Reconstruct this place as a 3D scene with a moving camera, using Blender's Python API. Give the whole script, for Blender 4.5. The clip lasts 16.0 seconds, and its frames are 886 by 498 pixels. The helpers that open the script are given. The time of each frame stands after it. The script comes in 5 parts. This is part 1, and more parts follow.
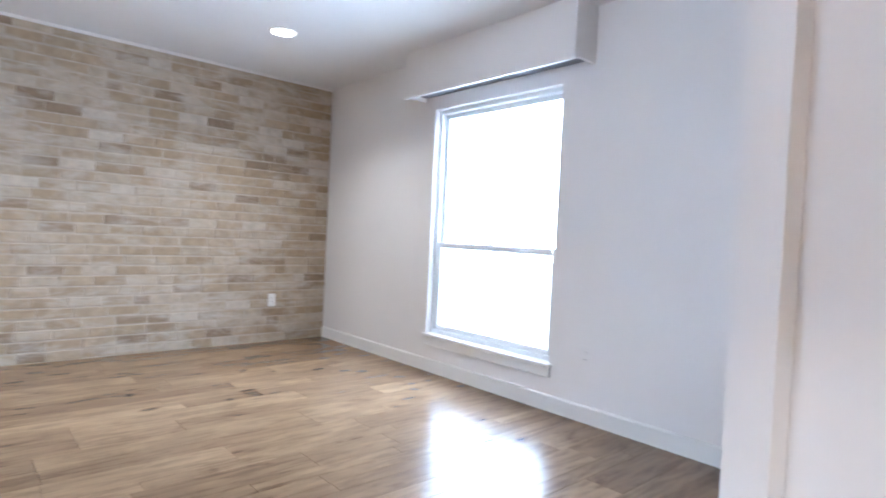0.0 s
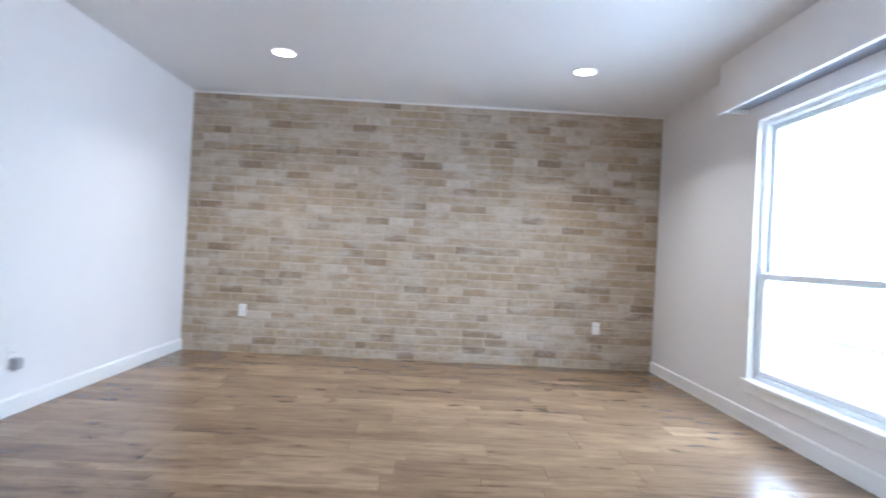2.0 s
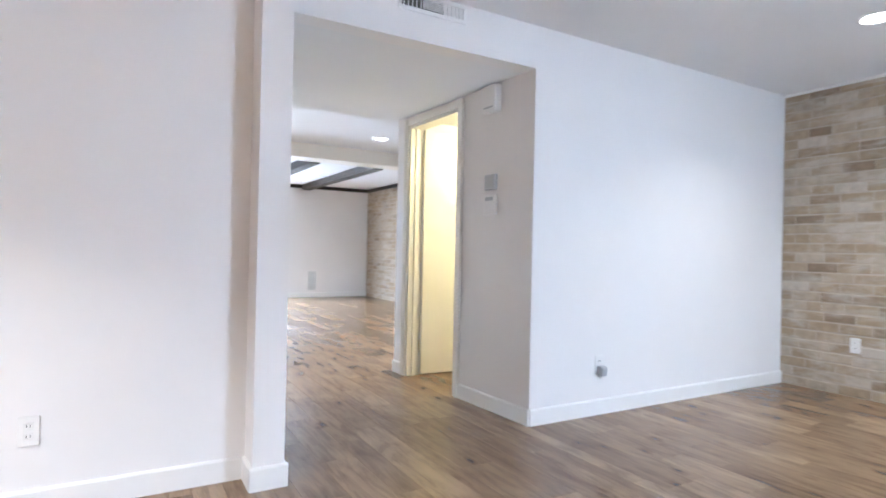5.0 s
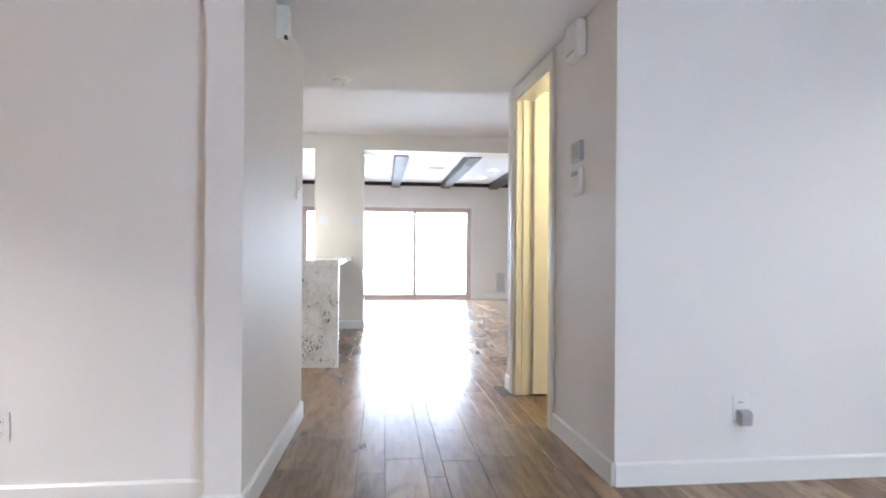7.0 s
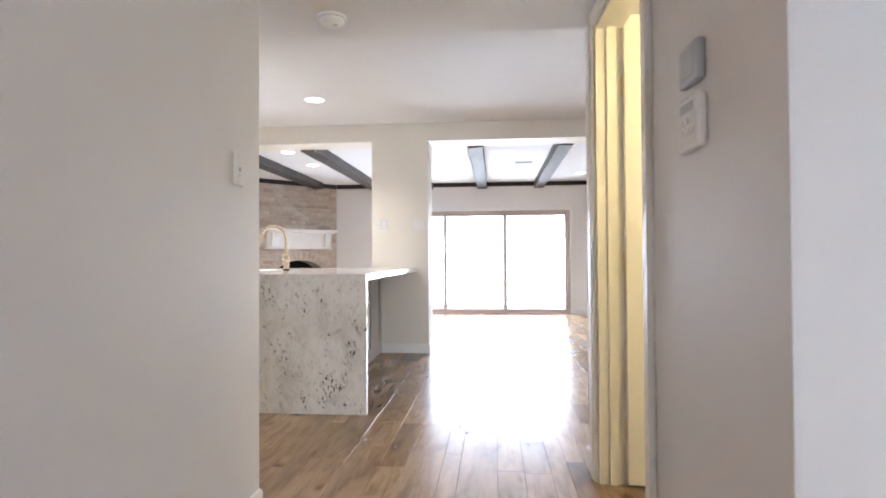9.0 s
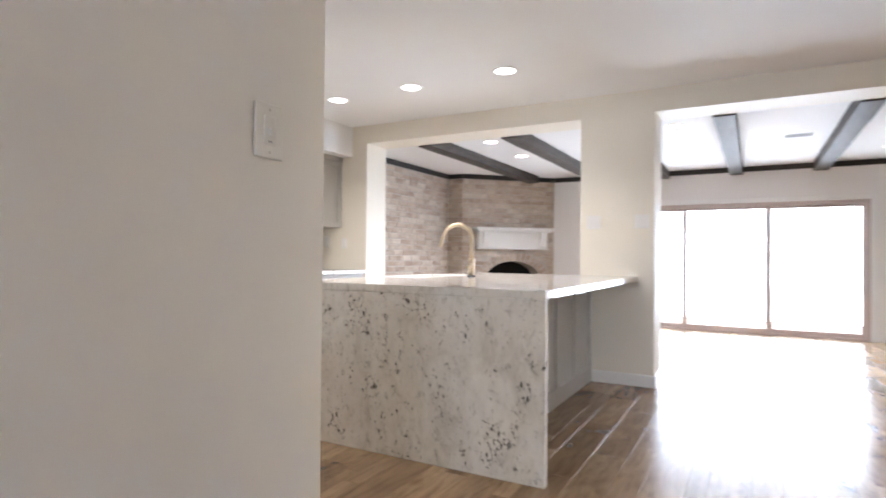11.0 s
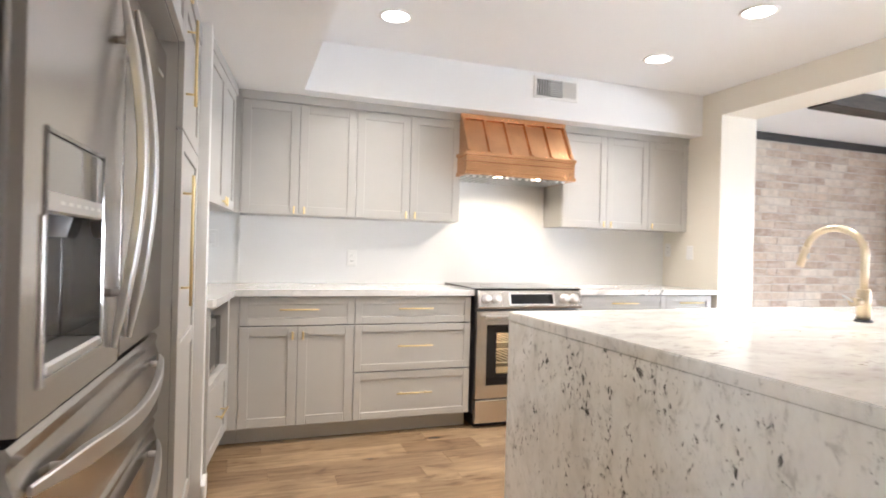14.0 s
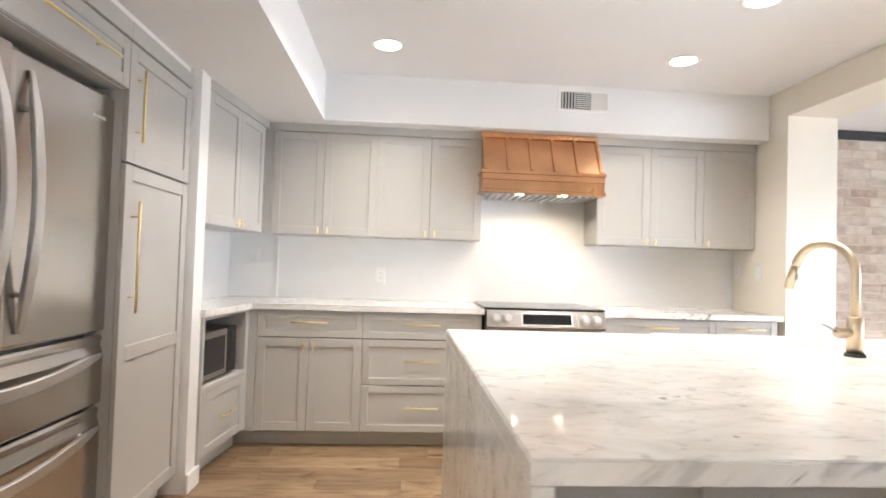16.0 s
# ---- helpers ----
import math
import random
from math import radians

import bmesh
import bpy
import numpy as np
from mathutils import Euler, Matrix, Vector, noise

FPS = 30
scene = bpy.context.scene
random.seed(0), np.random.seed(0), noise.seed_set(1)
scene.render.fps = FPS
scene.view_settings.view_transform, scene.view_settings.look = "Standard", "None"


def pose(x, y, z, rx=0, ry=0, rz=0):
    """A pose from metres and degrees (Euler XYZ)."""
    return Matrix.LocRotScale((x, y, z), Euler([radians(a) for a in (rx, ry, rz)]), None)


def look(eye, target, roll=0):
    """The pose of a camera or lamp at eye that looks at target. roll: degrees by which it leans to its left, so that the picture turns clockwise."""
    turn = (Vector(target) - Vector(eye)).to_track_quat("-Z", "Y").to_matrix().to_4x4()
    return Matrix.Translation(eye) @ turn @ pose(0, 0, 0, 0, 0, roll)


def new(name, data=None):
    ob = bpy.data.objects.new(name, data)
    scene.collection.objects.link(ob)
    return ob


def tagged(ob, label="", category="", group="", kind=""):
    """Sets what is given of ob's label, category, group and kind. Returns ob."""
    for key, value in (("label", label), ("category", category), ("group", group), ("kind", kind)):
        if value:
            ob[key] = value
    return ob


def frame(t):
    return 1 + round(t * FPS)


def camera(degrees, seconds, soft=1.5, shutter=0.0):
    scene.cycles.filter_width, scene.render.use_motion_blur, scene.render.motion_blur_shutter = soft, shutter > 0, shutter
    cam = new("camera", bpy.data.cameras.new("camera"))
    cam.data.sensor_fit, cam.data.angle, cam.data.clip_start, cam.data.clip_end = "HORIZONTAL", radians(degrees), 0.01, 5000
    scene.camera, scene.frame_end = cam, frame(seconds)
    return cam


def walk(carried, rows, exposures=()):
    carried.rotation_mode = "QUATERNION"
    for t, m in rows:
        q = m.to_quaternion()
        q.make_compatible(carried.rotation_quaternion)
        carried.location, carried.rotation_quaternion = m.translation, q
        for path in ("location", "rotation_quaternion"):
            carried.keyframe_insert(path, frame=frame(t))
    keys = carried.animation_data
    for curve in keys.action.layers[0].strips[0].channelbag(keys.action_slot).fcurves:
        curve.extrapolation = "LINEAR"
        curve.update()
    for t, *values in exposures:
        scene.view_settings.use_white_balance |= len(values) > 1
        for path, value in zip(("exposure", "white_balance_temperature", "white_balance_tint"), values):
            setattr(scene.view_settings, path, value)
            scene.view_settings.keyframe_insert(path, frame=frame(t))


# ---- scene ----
cam = camera(76.7, 16.0, 1.8, 0.5)
PATH = [
    (0, (0.526, -1.597, 1.054), (2.021, -2.925, 1.006), 2.7),
    (0.5, (0.467, -1.786, 1.04), (2.179, -2.819, 1.014), 2.8),
    (1, (0.394, -1.986, 1.033), (2.255, -2.719, 1.035), 3.0),
    (1.5, (0.269, -2.172, 1.036), (2.231, -2.56, 1.048), 3.0),
    (2, (0.143, -2.264, 1.025), (2.142, -2.306, 1.039), 3.0),
    (2.5, (0.005, -2.333, 1.039), (1.984, -2.043, 1.044), 2.8),
    (3, (-0.098, -2.509, 1.042), (1.783, -1.83, 1.047), 2.5),
    (3.5, (-0.105, -2.591, 1.077), (1.606, -1.556, 1.067), 2.6),
    (4, (0.004, -2.641, 1.058), (1.482, -1.293, 1.055), 2.1),
    (6.5, (1.51, -2.506, 1.04), (1.911, -0.546, 1.04), 0.5),
    (7, (1.72, -2.296, 1.014), (1.936, -0.308, 1.018), 0.4),
    (7.5, (1.862, -1.983, 1.018), (1.968, 0.014, 1.032), 0.3),
    (8, (2.001, -1.669, 1.011), (2.015, 0.33, 1.037), 0.0),
    (10.5, (2.266, -0.194, 1.065), (1.561, 1.677, 1.103), 0.2),
    (11, (2.2, 0.053, 1.082), (1.23, 1.802, 1.106), 0.5),
    (11.5, (2.186, 0.356, 1.119), (0.98, 1.952, 1.132), 0.7),
    (12, (2.165, 0.585, 1.156), (0.778, 2.026, 1.162), 0.8),
    (12.5, (2.107, 0.83, 1.187), (0.554, 2.09, 1.2), 1.0),
    (13, (2.102, 1.074, 1.204), (0.431, 2.172, 1.209), 1.2),
    (13.5, (2.072, 1.249, 1.209), (0.262, 2.101, 1.205), 1.5),
    (14, (1.944, 1.475, 1.186), (0.057, 2.139, 1.187), 1.5),
    (14.5, (1.862, 1.651, 1.272), (-0.074, 2.15, 1.255), 1.8),
    (15, (1.975, 1.929, 1.269), (0.009, 2.296, 1.296), 1.8),
    (15.5, (2.082, 2.142, 1.207), (0.103, 2.429, 1.257), 1.7),
    (16, (2.168, 2.38, 1.2), (0.174, 2.515, 1.257), 1.8),
]
walk(cam, [(t, look(eye, target, roll)) for t, eye, target, roll in PATH],
     [(0, 0.82, 5150, 10), (2.0, 0.74, 5080, 9), (2.5, 0.78, 5080, 9), (3.0, 0.86, 5290, 9), (3.5, 0.96, 5290, 9), (4.0, 0.94, 5200, 9), (6.5, 0.40, 5420, 9), (8.0, 0.30, 5740, 12),
      (10.5, 0.20, 5900, 13), (11.5, 0.10, 5950, 13), (12.5, 0.28, 6000, 13), (13.5, 0.50, 6030, 12), (16.0, 0.42, 6120, 12)])

# ---- world, light ----
world = bpy.data.worlds.new("world")
scene.world = world
world.use_nodes = True
wn = world.node_tree.nodes
sky = wn.new("ShaderNodeTexSky")
sky.sky_type, sky.sun_disc = "NISHITA", False
sky.sun_elevation, sky.sun_rotation = radians(48), radians(200)
world.node_tree.links.new(sky.outputs[0], wn["Background"].inputs[0])
wn["Background"].inputs[1].default_value = 0.12

# plan, in metres
XW, XE, YS, YN = -2.12, 5.43, -4.41, 9.19        # outer faces of the rooms
Z_FRONT, Z_HALL, Z_KIT, Z_LIV = 2.43, 2.17, 2.495, 2.40
HL, HR = 1.24, 2.645                              # hall walls
Y_SOFF, Y_PASS, Y_PASS2 = 1.80, 4.98, 5.34
Z_HEAD = 2.30
X_SOFF = -1.69                                    # face of the soffit over the range wall


def area_lamp(name, loc, target, size, size_y, watts, colour, spread=180):
    d = bpy.data.lights.new(name, "AREA")
    d.shape, d.size, d.size_y, d.energy, d.color, d.spread = "RECTANGLE", size, size_y, watts, colour, radians(spread)
    ob = new(name, d)
    ob.matrix_world = look(loc, target)
    return ob


def spot_lamp(name, loc, watts, colour, degrees=150, blend=0.6, radius=0.06):
    d = bpy.data.lights.new(name, "SPOT")
    d.energy, d.color, d.spot_size, d.spot_blend, d.shadow_soft_size = watts, colour, radians(degrees), blend, radius
    ob = new(name, d)
    ob.location = loc
    return ob


def disc_lamp(name, loc, watts, colour, size=0.15):
    """The light that a flat recessed downlight gives: a small disc that faces down."""
    d = bpy.data.lights.new(name, "AREA")
    d.shape, d.size, d.energy, d.color, d.spread = "DISK", size, watts, colour, radians(125)
    ob = new(name, d)
    ob.location = loc
    return ob


DAY = (0.84, 0.92, 1.0)
WARM = (1.0, 0.90, 0.76)
KITW = (1.0, 0.90, 0.78)
P_FRONT, P_KIT, P_FOYER, P_CLOSET = 9, 11, 86, 28        # watts a lamp
# daylight that enters at the two openings
area_lamp("daylight_window", (3.26, -5.2, 1.95), (3.26, 0, -1.2), 4.8, 2.6, 335, DAY)
area_lamp("daylight_slider", (1.85, 9.95, 1.45), (1.85, 0, -2.2), 5.6, 2.9, 560, DAY)


# ---- helpers for meshes ----
def mesh_ob(name, bm, material, parent=None, label=""):
    me = bpy.data.meshes.new(name)
    bmesh.ops.recalc_face_normals(bm, faces=bm.faces)
    bm.to_mesh(me)
    bm.free()
    for m in (material if isinstance(material, (list, tuple)) else (material,)):
        me.materials.append(m)
    ob = new(name, me)
    if parent is not None:
        ob.parent = parent
    if label:
        ob["label"] = label
    return ob


def part(name, bm, material, parent, label=""):
    return mesh_ob(name, bm, material, parent, label)


def add_box(bm, x0, x1, y0, y1, z0, z1, bevel=0.0, seg=1, mat=0):
    b = bmesh.new()
    bmesh.ops.create_cube(b, size=1)
    for v in b.verts:
        v.co = (x0 + (v.co.x + .5) * (x1 - x0), y0 + (v.co.y + .5) * (y1 - y0), z0 + (v.co.z + .5) * (z1 - z0))
    if bevel:
        bmesh.ops.bevel(b, geom=b.edges[:], offset=bevel, segments=seg, affect="EDGES", profile=0.5)
    join(bm, b, mat)
    return bm


def join(bm, b, mat=0):
    idx = {}
    for v in b.verts:
        idx[v.index if v.index >= 0 else v] = None
    b.verts.index_update()
    vs = [bm.verts.new(v.co) for v in b.verts]
    for f in b.faces:
        try:
            nf = bm.faces.new([vs[v.index] for v in f.verts])
            nf.material_index, nf.smooth = mat, f.smooth
        except ValueError:
            pass
    b.free()


def box(x0, x1, y0, y1, z0, z1, bevel=0.0, seg=1):
    return add_box(bmesh.new(), x0, x1, y0, y1, z0, z1, bevel, seg)


def add_prism(bm, pts, axis, a0, a1, mat=0):
    """Extrudes a closed outline (2D points) along an axis from a0 to a1. The outline's two coordinates are the other axes in order."""
    def at(p, a):
        return {"x": (a, p[0], p[1]), "y": (p[0], a, p[1]), "z": (p[0], p[1], a)}[axis]
    lo = [bm.verts.new(at(p, a0)) for p in pts]
    hi = [bm.verts.new(at(p, a1)) for p in pts]
    n = len(pts)
    for k in range(n):
        bm.faces.new((lo[k], lo[(k + 1) % n], hi[(k + 1) % n], hi[k])).material_index = mat
    bm.faces.new(lo[::-1]).material_index = mat
    bm.faces.new(hi).material_index = mat
    return bm


def add_tube(bm, pts, radii, n=12, cap=True, squash=None):
    """A round bar swept along points; radii is a number or a list."""
    pts = [Vector(p) for p in pts]
    if not isinstance(radii, (list, tuple)):
        radii = [radii] * len(pts)
    rings = []
    side = None
    for k, p in enumerate(pts):
        d = (pts[min(k + 1, len(pts) - 1)] - pts[max(k - 1, 0)]).normalized()
        if side is None:
            side = d.orthogonal().normalized()
        side = (side - d * side.dot(d)).normalized()
        up = d.cross(side)
        s1, s2 = squash or (1, 1)
        rings.append([bm.verts.new(p + radii[k] * (s1 * math.cos(2 * math.pi * j / n) * side + s2 * math.sin(2 * math.pi * j / n) * up)) for j in range(n)])
    for a, b in zip(rings, rings[1:]):
        for j in range(n):
            bm.faces.new((a[j], a[(j + 1) % n], b[(j + 1) % n], b[j])).smooth = True
    if cap:
        bm.faces.new(rings[0][::-1])
        bm.faces.new(rings[-1])
    return bm


def add_lathe(bm, centre, axis, profile, n=24):
    """Rings of (radius, height) about an axis through centre."""
    axis = Vector(axis).normalized()
    u = axis.orthogonal().normalized()
    w = axis.cross(u)
    c = Vector(centre)
    rings = [[bm.verts.new(c + axis * h + max(r, 1e-4) * (math.cos(2 * math.pi * j / n) * u + math.sin(2 * math.pi * j / n) * w)) for j in range(n)] for r, h in profile]
    for a, b in zip(rings, rings[1:]):
        for j in range(n):
            bm.faces.new((a[j], a[(j + 1) % n], b[(j + 1) % n], b[j])).smooth = True
    bm.faces.new(rings[0][::-1])
    bm.faces.new(rings[-1])
    return bm


def thing(name, label, category, loc=(0, 0, 0), group="", turn=0):
    ob = new(name)
    ob.matrix_world = pose(*loc, 0, 0, turn)
    return tagged(ob, label, category, group)


def structure(name, bm, material, label="", parent=None):
    ob = mesh_ob(name, bm, material, parent)
    return tagged(ob, label, "", "", "structure")


# ---- materials ----
def material(name, base, rough=0.5, metal=0.0, noise_scale=0.0, noise_amt=0.0, bump=0.0, bump_scale=80.0, coat=0.0, rand=0.0):
    m = bpy.data.materials.new(name)
    m.use_nodes = True
    nt = m.node_tree
    n, l = nt.nodes, nt.links
    p = n["Principled BSDF"]
    p.inputs["Base Color"].default_value = (*base, 1)
    p.inputs["Roughness"].default_value, p.inputs["Metallic"].default_value = rough, metal
    p.inputs["Coat Weight"].default_value = coat
    tc = n.new("ShaderNodeTexCoord")
    if noise_amt:
        nz = n.new("ShaderNodeTexNoise")
        nz.inputs["Scale"].default_value, nz.inputs["Detail"].default_value = noise_scale, 6
        l.new(tc.outputs["Object"], nz.inputs["Vector"])
        mr = n.new("ShaderNodeMapRange")
        mr.inputs["From Min"].default_value, mr.inputs["From Max"].default_value = 0.3, 0.7
        mr.inputs["To Min"].default_value, mr.inputs["To Max"].default_value = 1 - noise_amt, 1 + noise_amt * 0.5
        l.new(nz.outputs[0], mr.inputs[0])
        mx = n.new("ShaderNodeMix")
        mx.data_type, mx.blend_type = "RGBA", "MULTIPLY"
        mx.inputs[0].default_value = 1
        mx.inputs[6].default_value = (*base, 1)
        l.new(mr.outputs[0], mx.inputs[7])
        l.new(mx.outputs[2], p.inputs["Base Color"])
        rr = n.new("ShaderNodeMapRange")
        rr.inputs["To Min"].default_value, rr.inputs["To Max"].default_value = max(0.02, rough - 0.08), min(1, rough + 0.08)
        l.new(nz.outputs[0], rr.inputs[0])
        l.new(rr.outputs[0], p.inputs["Roughness"])
    if bump:
        bz = n.new("ShaderNodeTexNoise")
        bz.inputs["Scale"].default_value, bz.inputs["Detail"].default_value = bump_scale, 4
        l.new(tc.outputs["Object"], bz.inputs["Vector"])
        bp = n.new("ShaderNodeBump")
        bp.inputs["Strength"].default_value, bp.inputs["Distance"].default_value = bump, 0.002
        l.new(bz.outputs[0], bp.inputs["Height"])
        l.new(bp.outputs[0], p.inputs["Normal"])
    return m


def glow(name, colour, strength):
    m = bpy.data.materials.new(name)
    m.use_nodes = True
    p = m.node_tree.nodes["Principled BSDF"]
    p.inputs["Base Color"].default_value = (0.8, 0.8, 0.8, 1)
    p.inputs["Emission Color"].default_value, p.inputs["Emission Strength"].default_value = (*colour, 1), strength
    return m


WALL = material("wall_paint", (0.81, 0.79, 0.775), 0.55, 0, 1.2, 0.03, 0.25, 160)
# wall paint with the kitchen's warm light tinted into its colour
WALL_WARMLIT = material("warm_lit_wall_paint", (0.79, 0.745, 0.655), 0.55, 0, 1.2, 0.03, 0.25, 160)
CEIL = material("ceiling_paint", (0.80, 0.80, 0.80), 0.85, 0, 1.5, 0.02, 0.3, 120)
TRIM = material("trim_paint", (0.82, 0.81, 0.79), 0.32, 0, 2, 0.02)


def nodes_of(name):
    m = bpy.data.materials.new(name)
    m.use_nodes = True
    return m, m.node_tree.nodes, m.node_tree.links, m.node_tree.nodes["Principled BSDF"]


def stretch(n, l, scale, source="Object"):
    tc = n.new("ShaderNodeTexCoord")
    mp = n.new("ShaderNodeMapping")
    mp.inputs["Scale"].default_value = scale
    l.new(tc.outputs[source], mp.inputs[0])
    return mp


def noise_node(n, l, vec, scale, detail=5, rough=0.55, warp=0.0):
    z = n.new("ShaderNodeTexNoise")
    z.inputs["Scale"].default_value, z.inputs["Detail"].default_value = scale, detail
    z.inputs["Roughness"].default_value, z.inputs["Distortion"].default_value = rough, warp
    l.new(vec, z.inputs["Vector"])
    return z


def ramp(n, l, fac, stops):
    r = n.new("ShaderNodeValToRGB")
    els = r.color_ramp.elements
    while len(els) < len(stops):
        els.new(0.5)
    for e, (p, c) in zip(els, stops):
        e.position, e.color = p, (*c, 1)
    l.new(fac, r.inputs[0])
    return r


def mix(n, l, fac, a, b, blend="MIX"):
    x = n.new("ShaderNodeMix")
    x.data_type, x.blend_type = "RGBA", blend
    for sock, v in ((x.inputs[0], fac), (x.inputs[6], a), (x.inputs[7], b)):
        if isinstance(v, (int, float)):
            sock.default_value = v
        elif isinstance(v, tuple):
            sock.default_value = (*v, 1)
        else:
            l.new(v, sock)
    return x.outputs[2]


def bumped(n, l, p, height, strength, distance):
    b = n.new("ShaderNodeBump")
    b.inputs["Strength"].default_value, b.inputs["Distance"].default_value = strength, distance
    l.new(height, b.inputs["Height"])
    l.new(b.outputs[0], p.inputs["Normal"])


def piece_random(n, l):
    """One random number a piece, whether it is an object of its own or an island of a joined mesh."""
    a, b, s, f = n.new("ShaderNodeObjectInfo"), n.new("ShaderNodeNewGeometry"), n.new("ShaderNodeMath"), n.new("ShaderNodeMath")
    s.operation, f.operation = "ADD", "FRACT"
    l.new(a.outputs["Random"], s.inputs[0])
    l.new(b.outputs["Random Per Island"], s.inputs[1])
    l.new(s.outputs[0], f.inputs[0])
    return f.outputs[0]


def world_vec(n, l, scale, rnd=None, shift=7.0):
    """World position, scaled, moved by a piece's random number so that no two pieces share their grain."""
    g, mp = n.new("ShaderNodeNewGeometry"), n.new("ShaderNodeMapping")
    mp.inputs["Scale"].default_value = scale
    l.new(g.outputs["Position"], mp.inputs[0])
    if rnd is None:
        return mp.outputs[0]
    c, m = n.new("ShaderNodeCombineXYZ"), n.new("ShaderNodeMath")
    m.operation = "MULTIPLY"
    m.inputs[1].default_value = shift * 10
    l.new(rnd, m.inputs[0])
    for k in range(3):
        l.new(m.outputs[0], c.inputs[k])
    a = n.new("ShaderNodeVectorMath")
    l.new(mp.outputs[0], a.inputs[0])
    l.new(c.outputs[0], a.inputs[1])
    return a.outputs[0]


def wood_floor():
    m, n, l, p = nodes_of("hardwood_plank")
    rnd = piece_random(n, l)
    v = world_vec(n, l, (9, 1.1, 9), rnd)
    grain = noise_node(n, l, v, 3.2, 8, 0.62, 0.6)
    vs = world_vec(n, l, (3.4, 1.5, 3.4), rnd, 3)
    cloud = noise_node(n, l, vs, 1.7, 4, 0.55, 0.9)
    tone = ramp(n, l, rnd, [(0.0, (0.192, 0.124, 0.071)), (0.35, (0.228, 0.151, 0.087)), (0.7, (0.266, 0.179, 0.104)), (1.0, (0.312, 0.214, 0.127))])
    g = ramp(n, l, grain.outputs[0], [(0.30, (0.62, 0.60, 0.58)), (0.52, (1.0, 1.0, 1.0)), (0.75, (1.18, 1.16, 1.12))])
    c = ramp(n, l, cloud.outputs[0], [(0.27, (0.52, 0.47, 0.44)), (0.40, (0.93, 0.91, 0.89)), (0.70, (1.15, 1.15, 1.13))])
    col = mix(n, l, 1.0, mix(n, l, 1.0, tone.outputs[0], g.outputs[0], "MULTIPLY"), c.outputs[0], "MULTIPLY")
    knots = n.new("ShaderNodeTexVoronoi")
    knots.inputs["Scale"].default_value = 1.0
    l.new(world_vec(n, l, (5.5, 2.6, 1.0), rnd, 2), knots.inputs["Vector"])
    kd = n.new("ShaderNodeMath")
    kd.operation = "MULTIPLY_ADD"
    kd.inputs[1].default_value = 0.35
    l.new(grain.outputs[0], kd.inputs[0])
    l.new(knots.outputs["Distance"], kd.inputs[2])
    km = ramp(n, l, kd.outputs[0], [(0.23, (0.30, 0.25, 0.22)), (0.27, (0.62, 0.56, 0.52)), (0.36, (1, 1, 1))])
    col = mix(n, l, 0.9, col, km.outputs[0], "MULTIPLY")
    l.new(col, p.inputs["Base Color"])
    fine = noise_node(n, l, world_vec(n, l, (60, 5, 60), rnd), 2, 4)
    scrape = noise_node(n, l, world_vec(n, l, (7, 2.6, 7), rnd, 4), 1.6, 3, 0.5, 0.5)
    rr = ramp(n, l, scrape.outputs[0], [(0.3, (0.27, 0.27, 0.27)), (0.7, (0.24, 0.24, 0.24))])
    l.new(rr.outputs[0], p.inputs["Roughness"])
    relief = n.new("ShaderNodeMath")
    relief.operation = "MULTIPLY_ADD"
    relief.inputs[1].default_value = 0.22
    l.new(scrape.outputs[0], relief.inputs[0])
    l.new(fine.outputs[0], relief.inputs[2])
    bumped(n, l, p, relief.outputs[0], 0.10, 0.0014)
    p.inputs["Specular IOR Level"].default_value = 0.45
    return m


def brick_mat(name, tones, wash, wash_amt):
    m, n, l, p = nodes_of(name)
    rnd = piece_random(n, l)
    tone = ramp(n, l, rnd, tones)
    v = world_vec(n, l, (1, 1, 1), rnd, 1)
    blot = noise_node(n, l, v, 14, 6, 0.6)
    smear = noise_node(n, l, world_vec(n, l, (0.9, 0.9, 2.8)), 3.2, 6, 0.65, 0.4)
    fine = noise_node(n, l, v, 160, 4, 0.7)
    sh = ramp(n, l, blot.outputs[0], [(0.3, (0.80, 0.80, 0.80)), (0.7, (1.12, 1.11, 1.10))])
    col = mix(n, l, 1.0, tone.outputs[0], sh.outputs[0], "MULTIPLY")
    f = ramp(n, l, smear.outputs[0], [(0.46, (0, 0, 0)), (0.70, (wash_amt, wash_amt, wash_amt))])
    l.new(mix(n, l, f.outputs[0], col, wash), p.inputs["Base Color"])
    p.inputs["Roughness"].default_value = 0.85
    ad = n.new("ShaderNodeMath")
    l.new(blot.outputs[0], ad.inputs[0])
    l.new(fine.outputs[0], ad.inputs[1])
    bumped(n, l, p, ad.outputs[0], 0.6, 0.004)
    return m


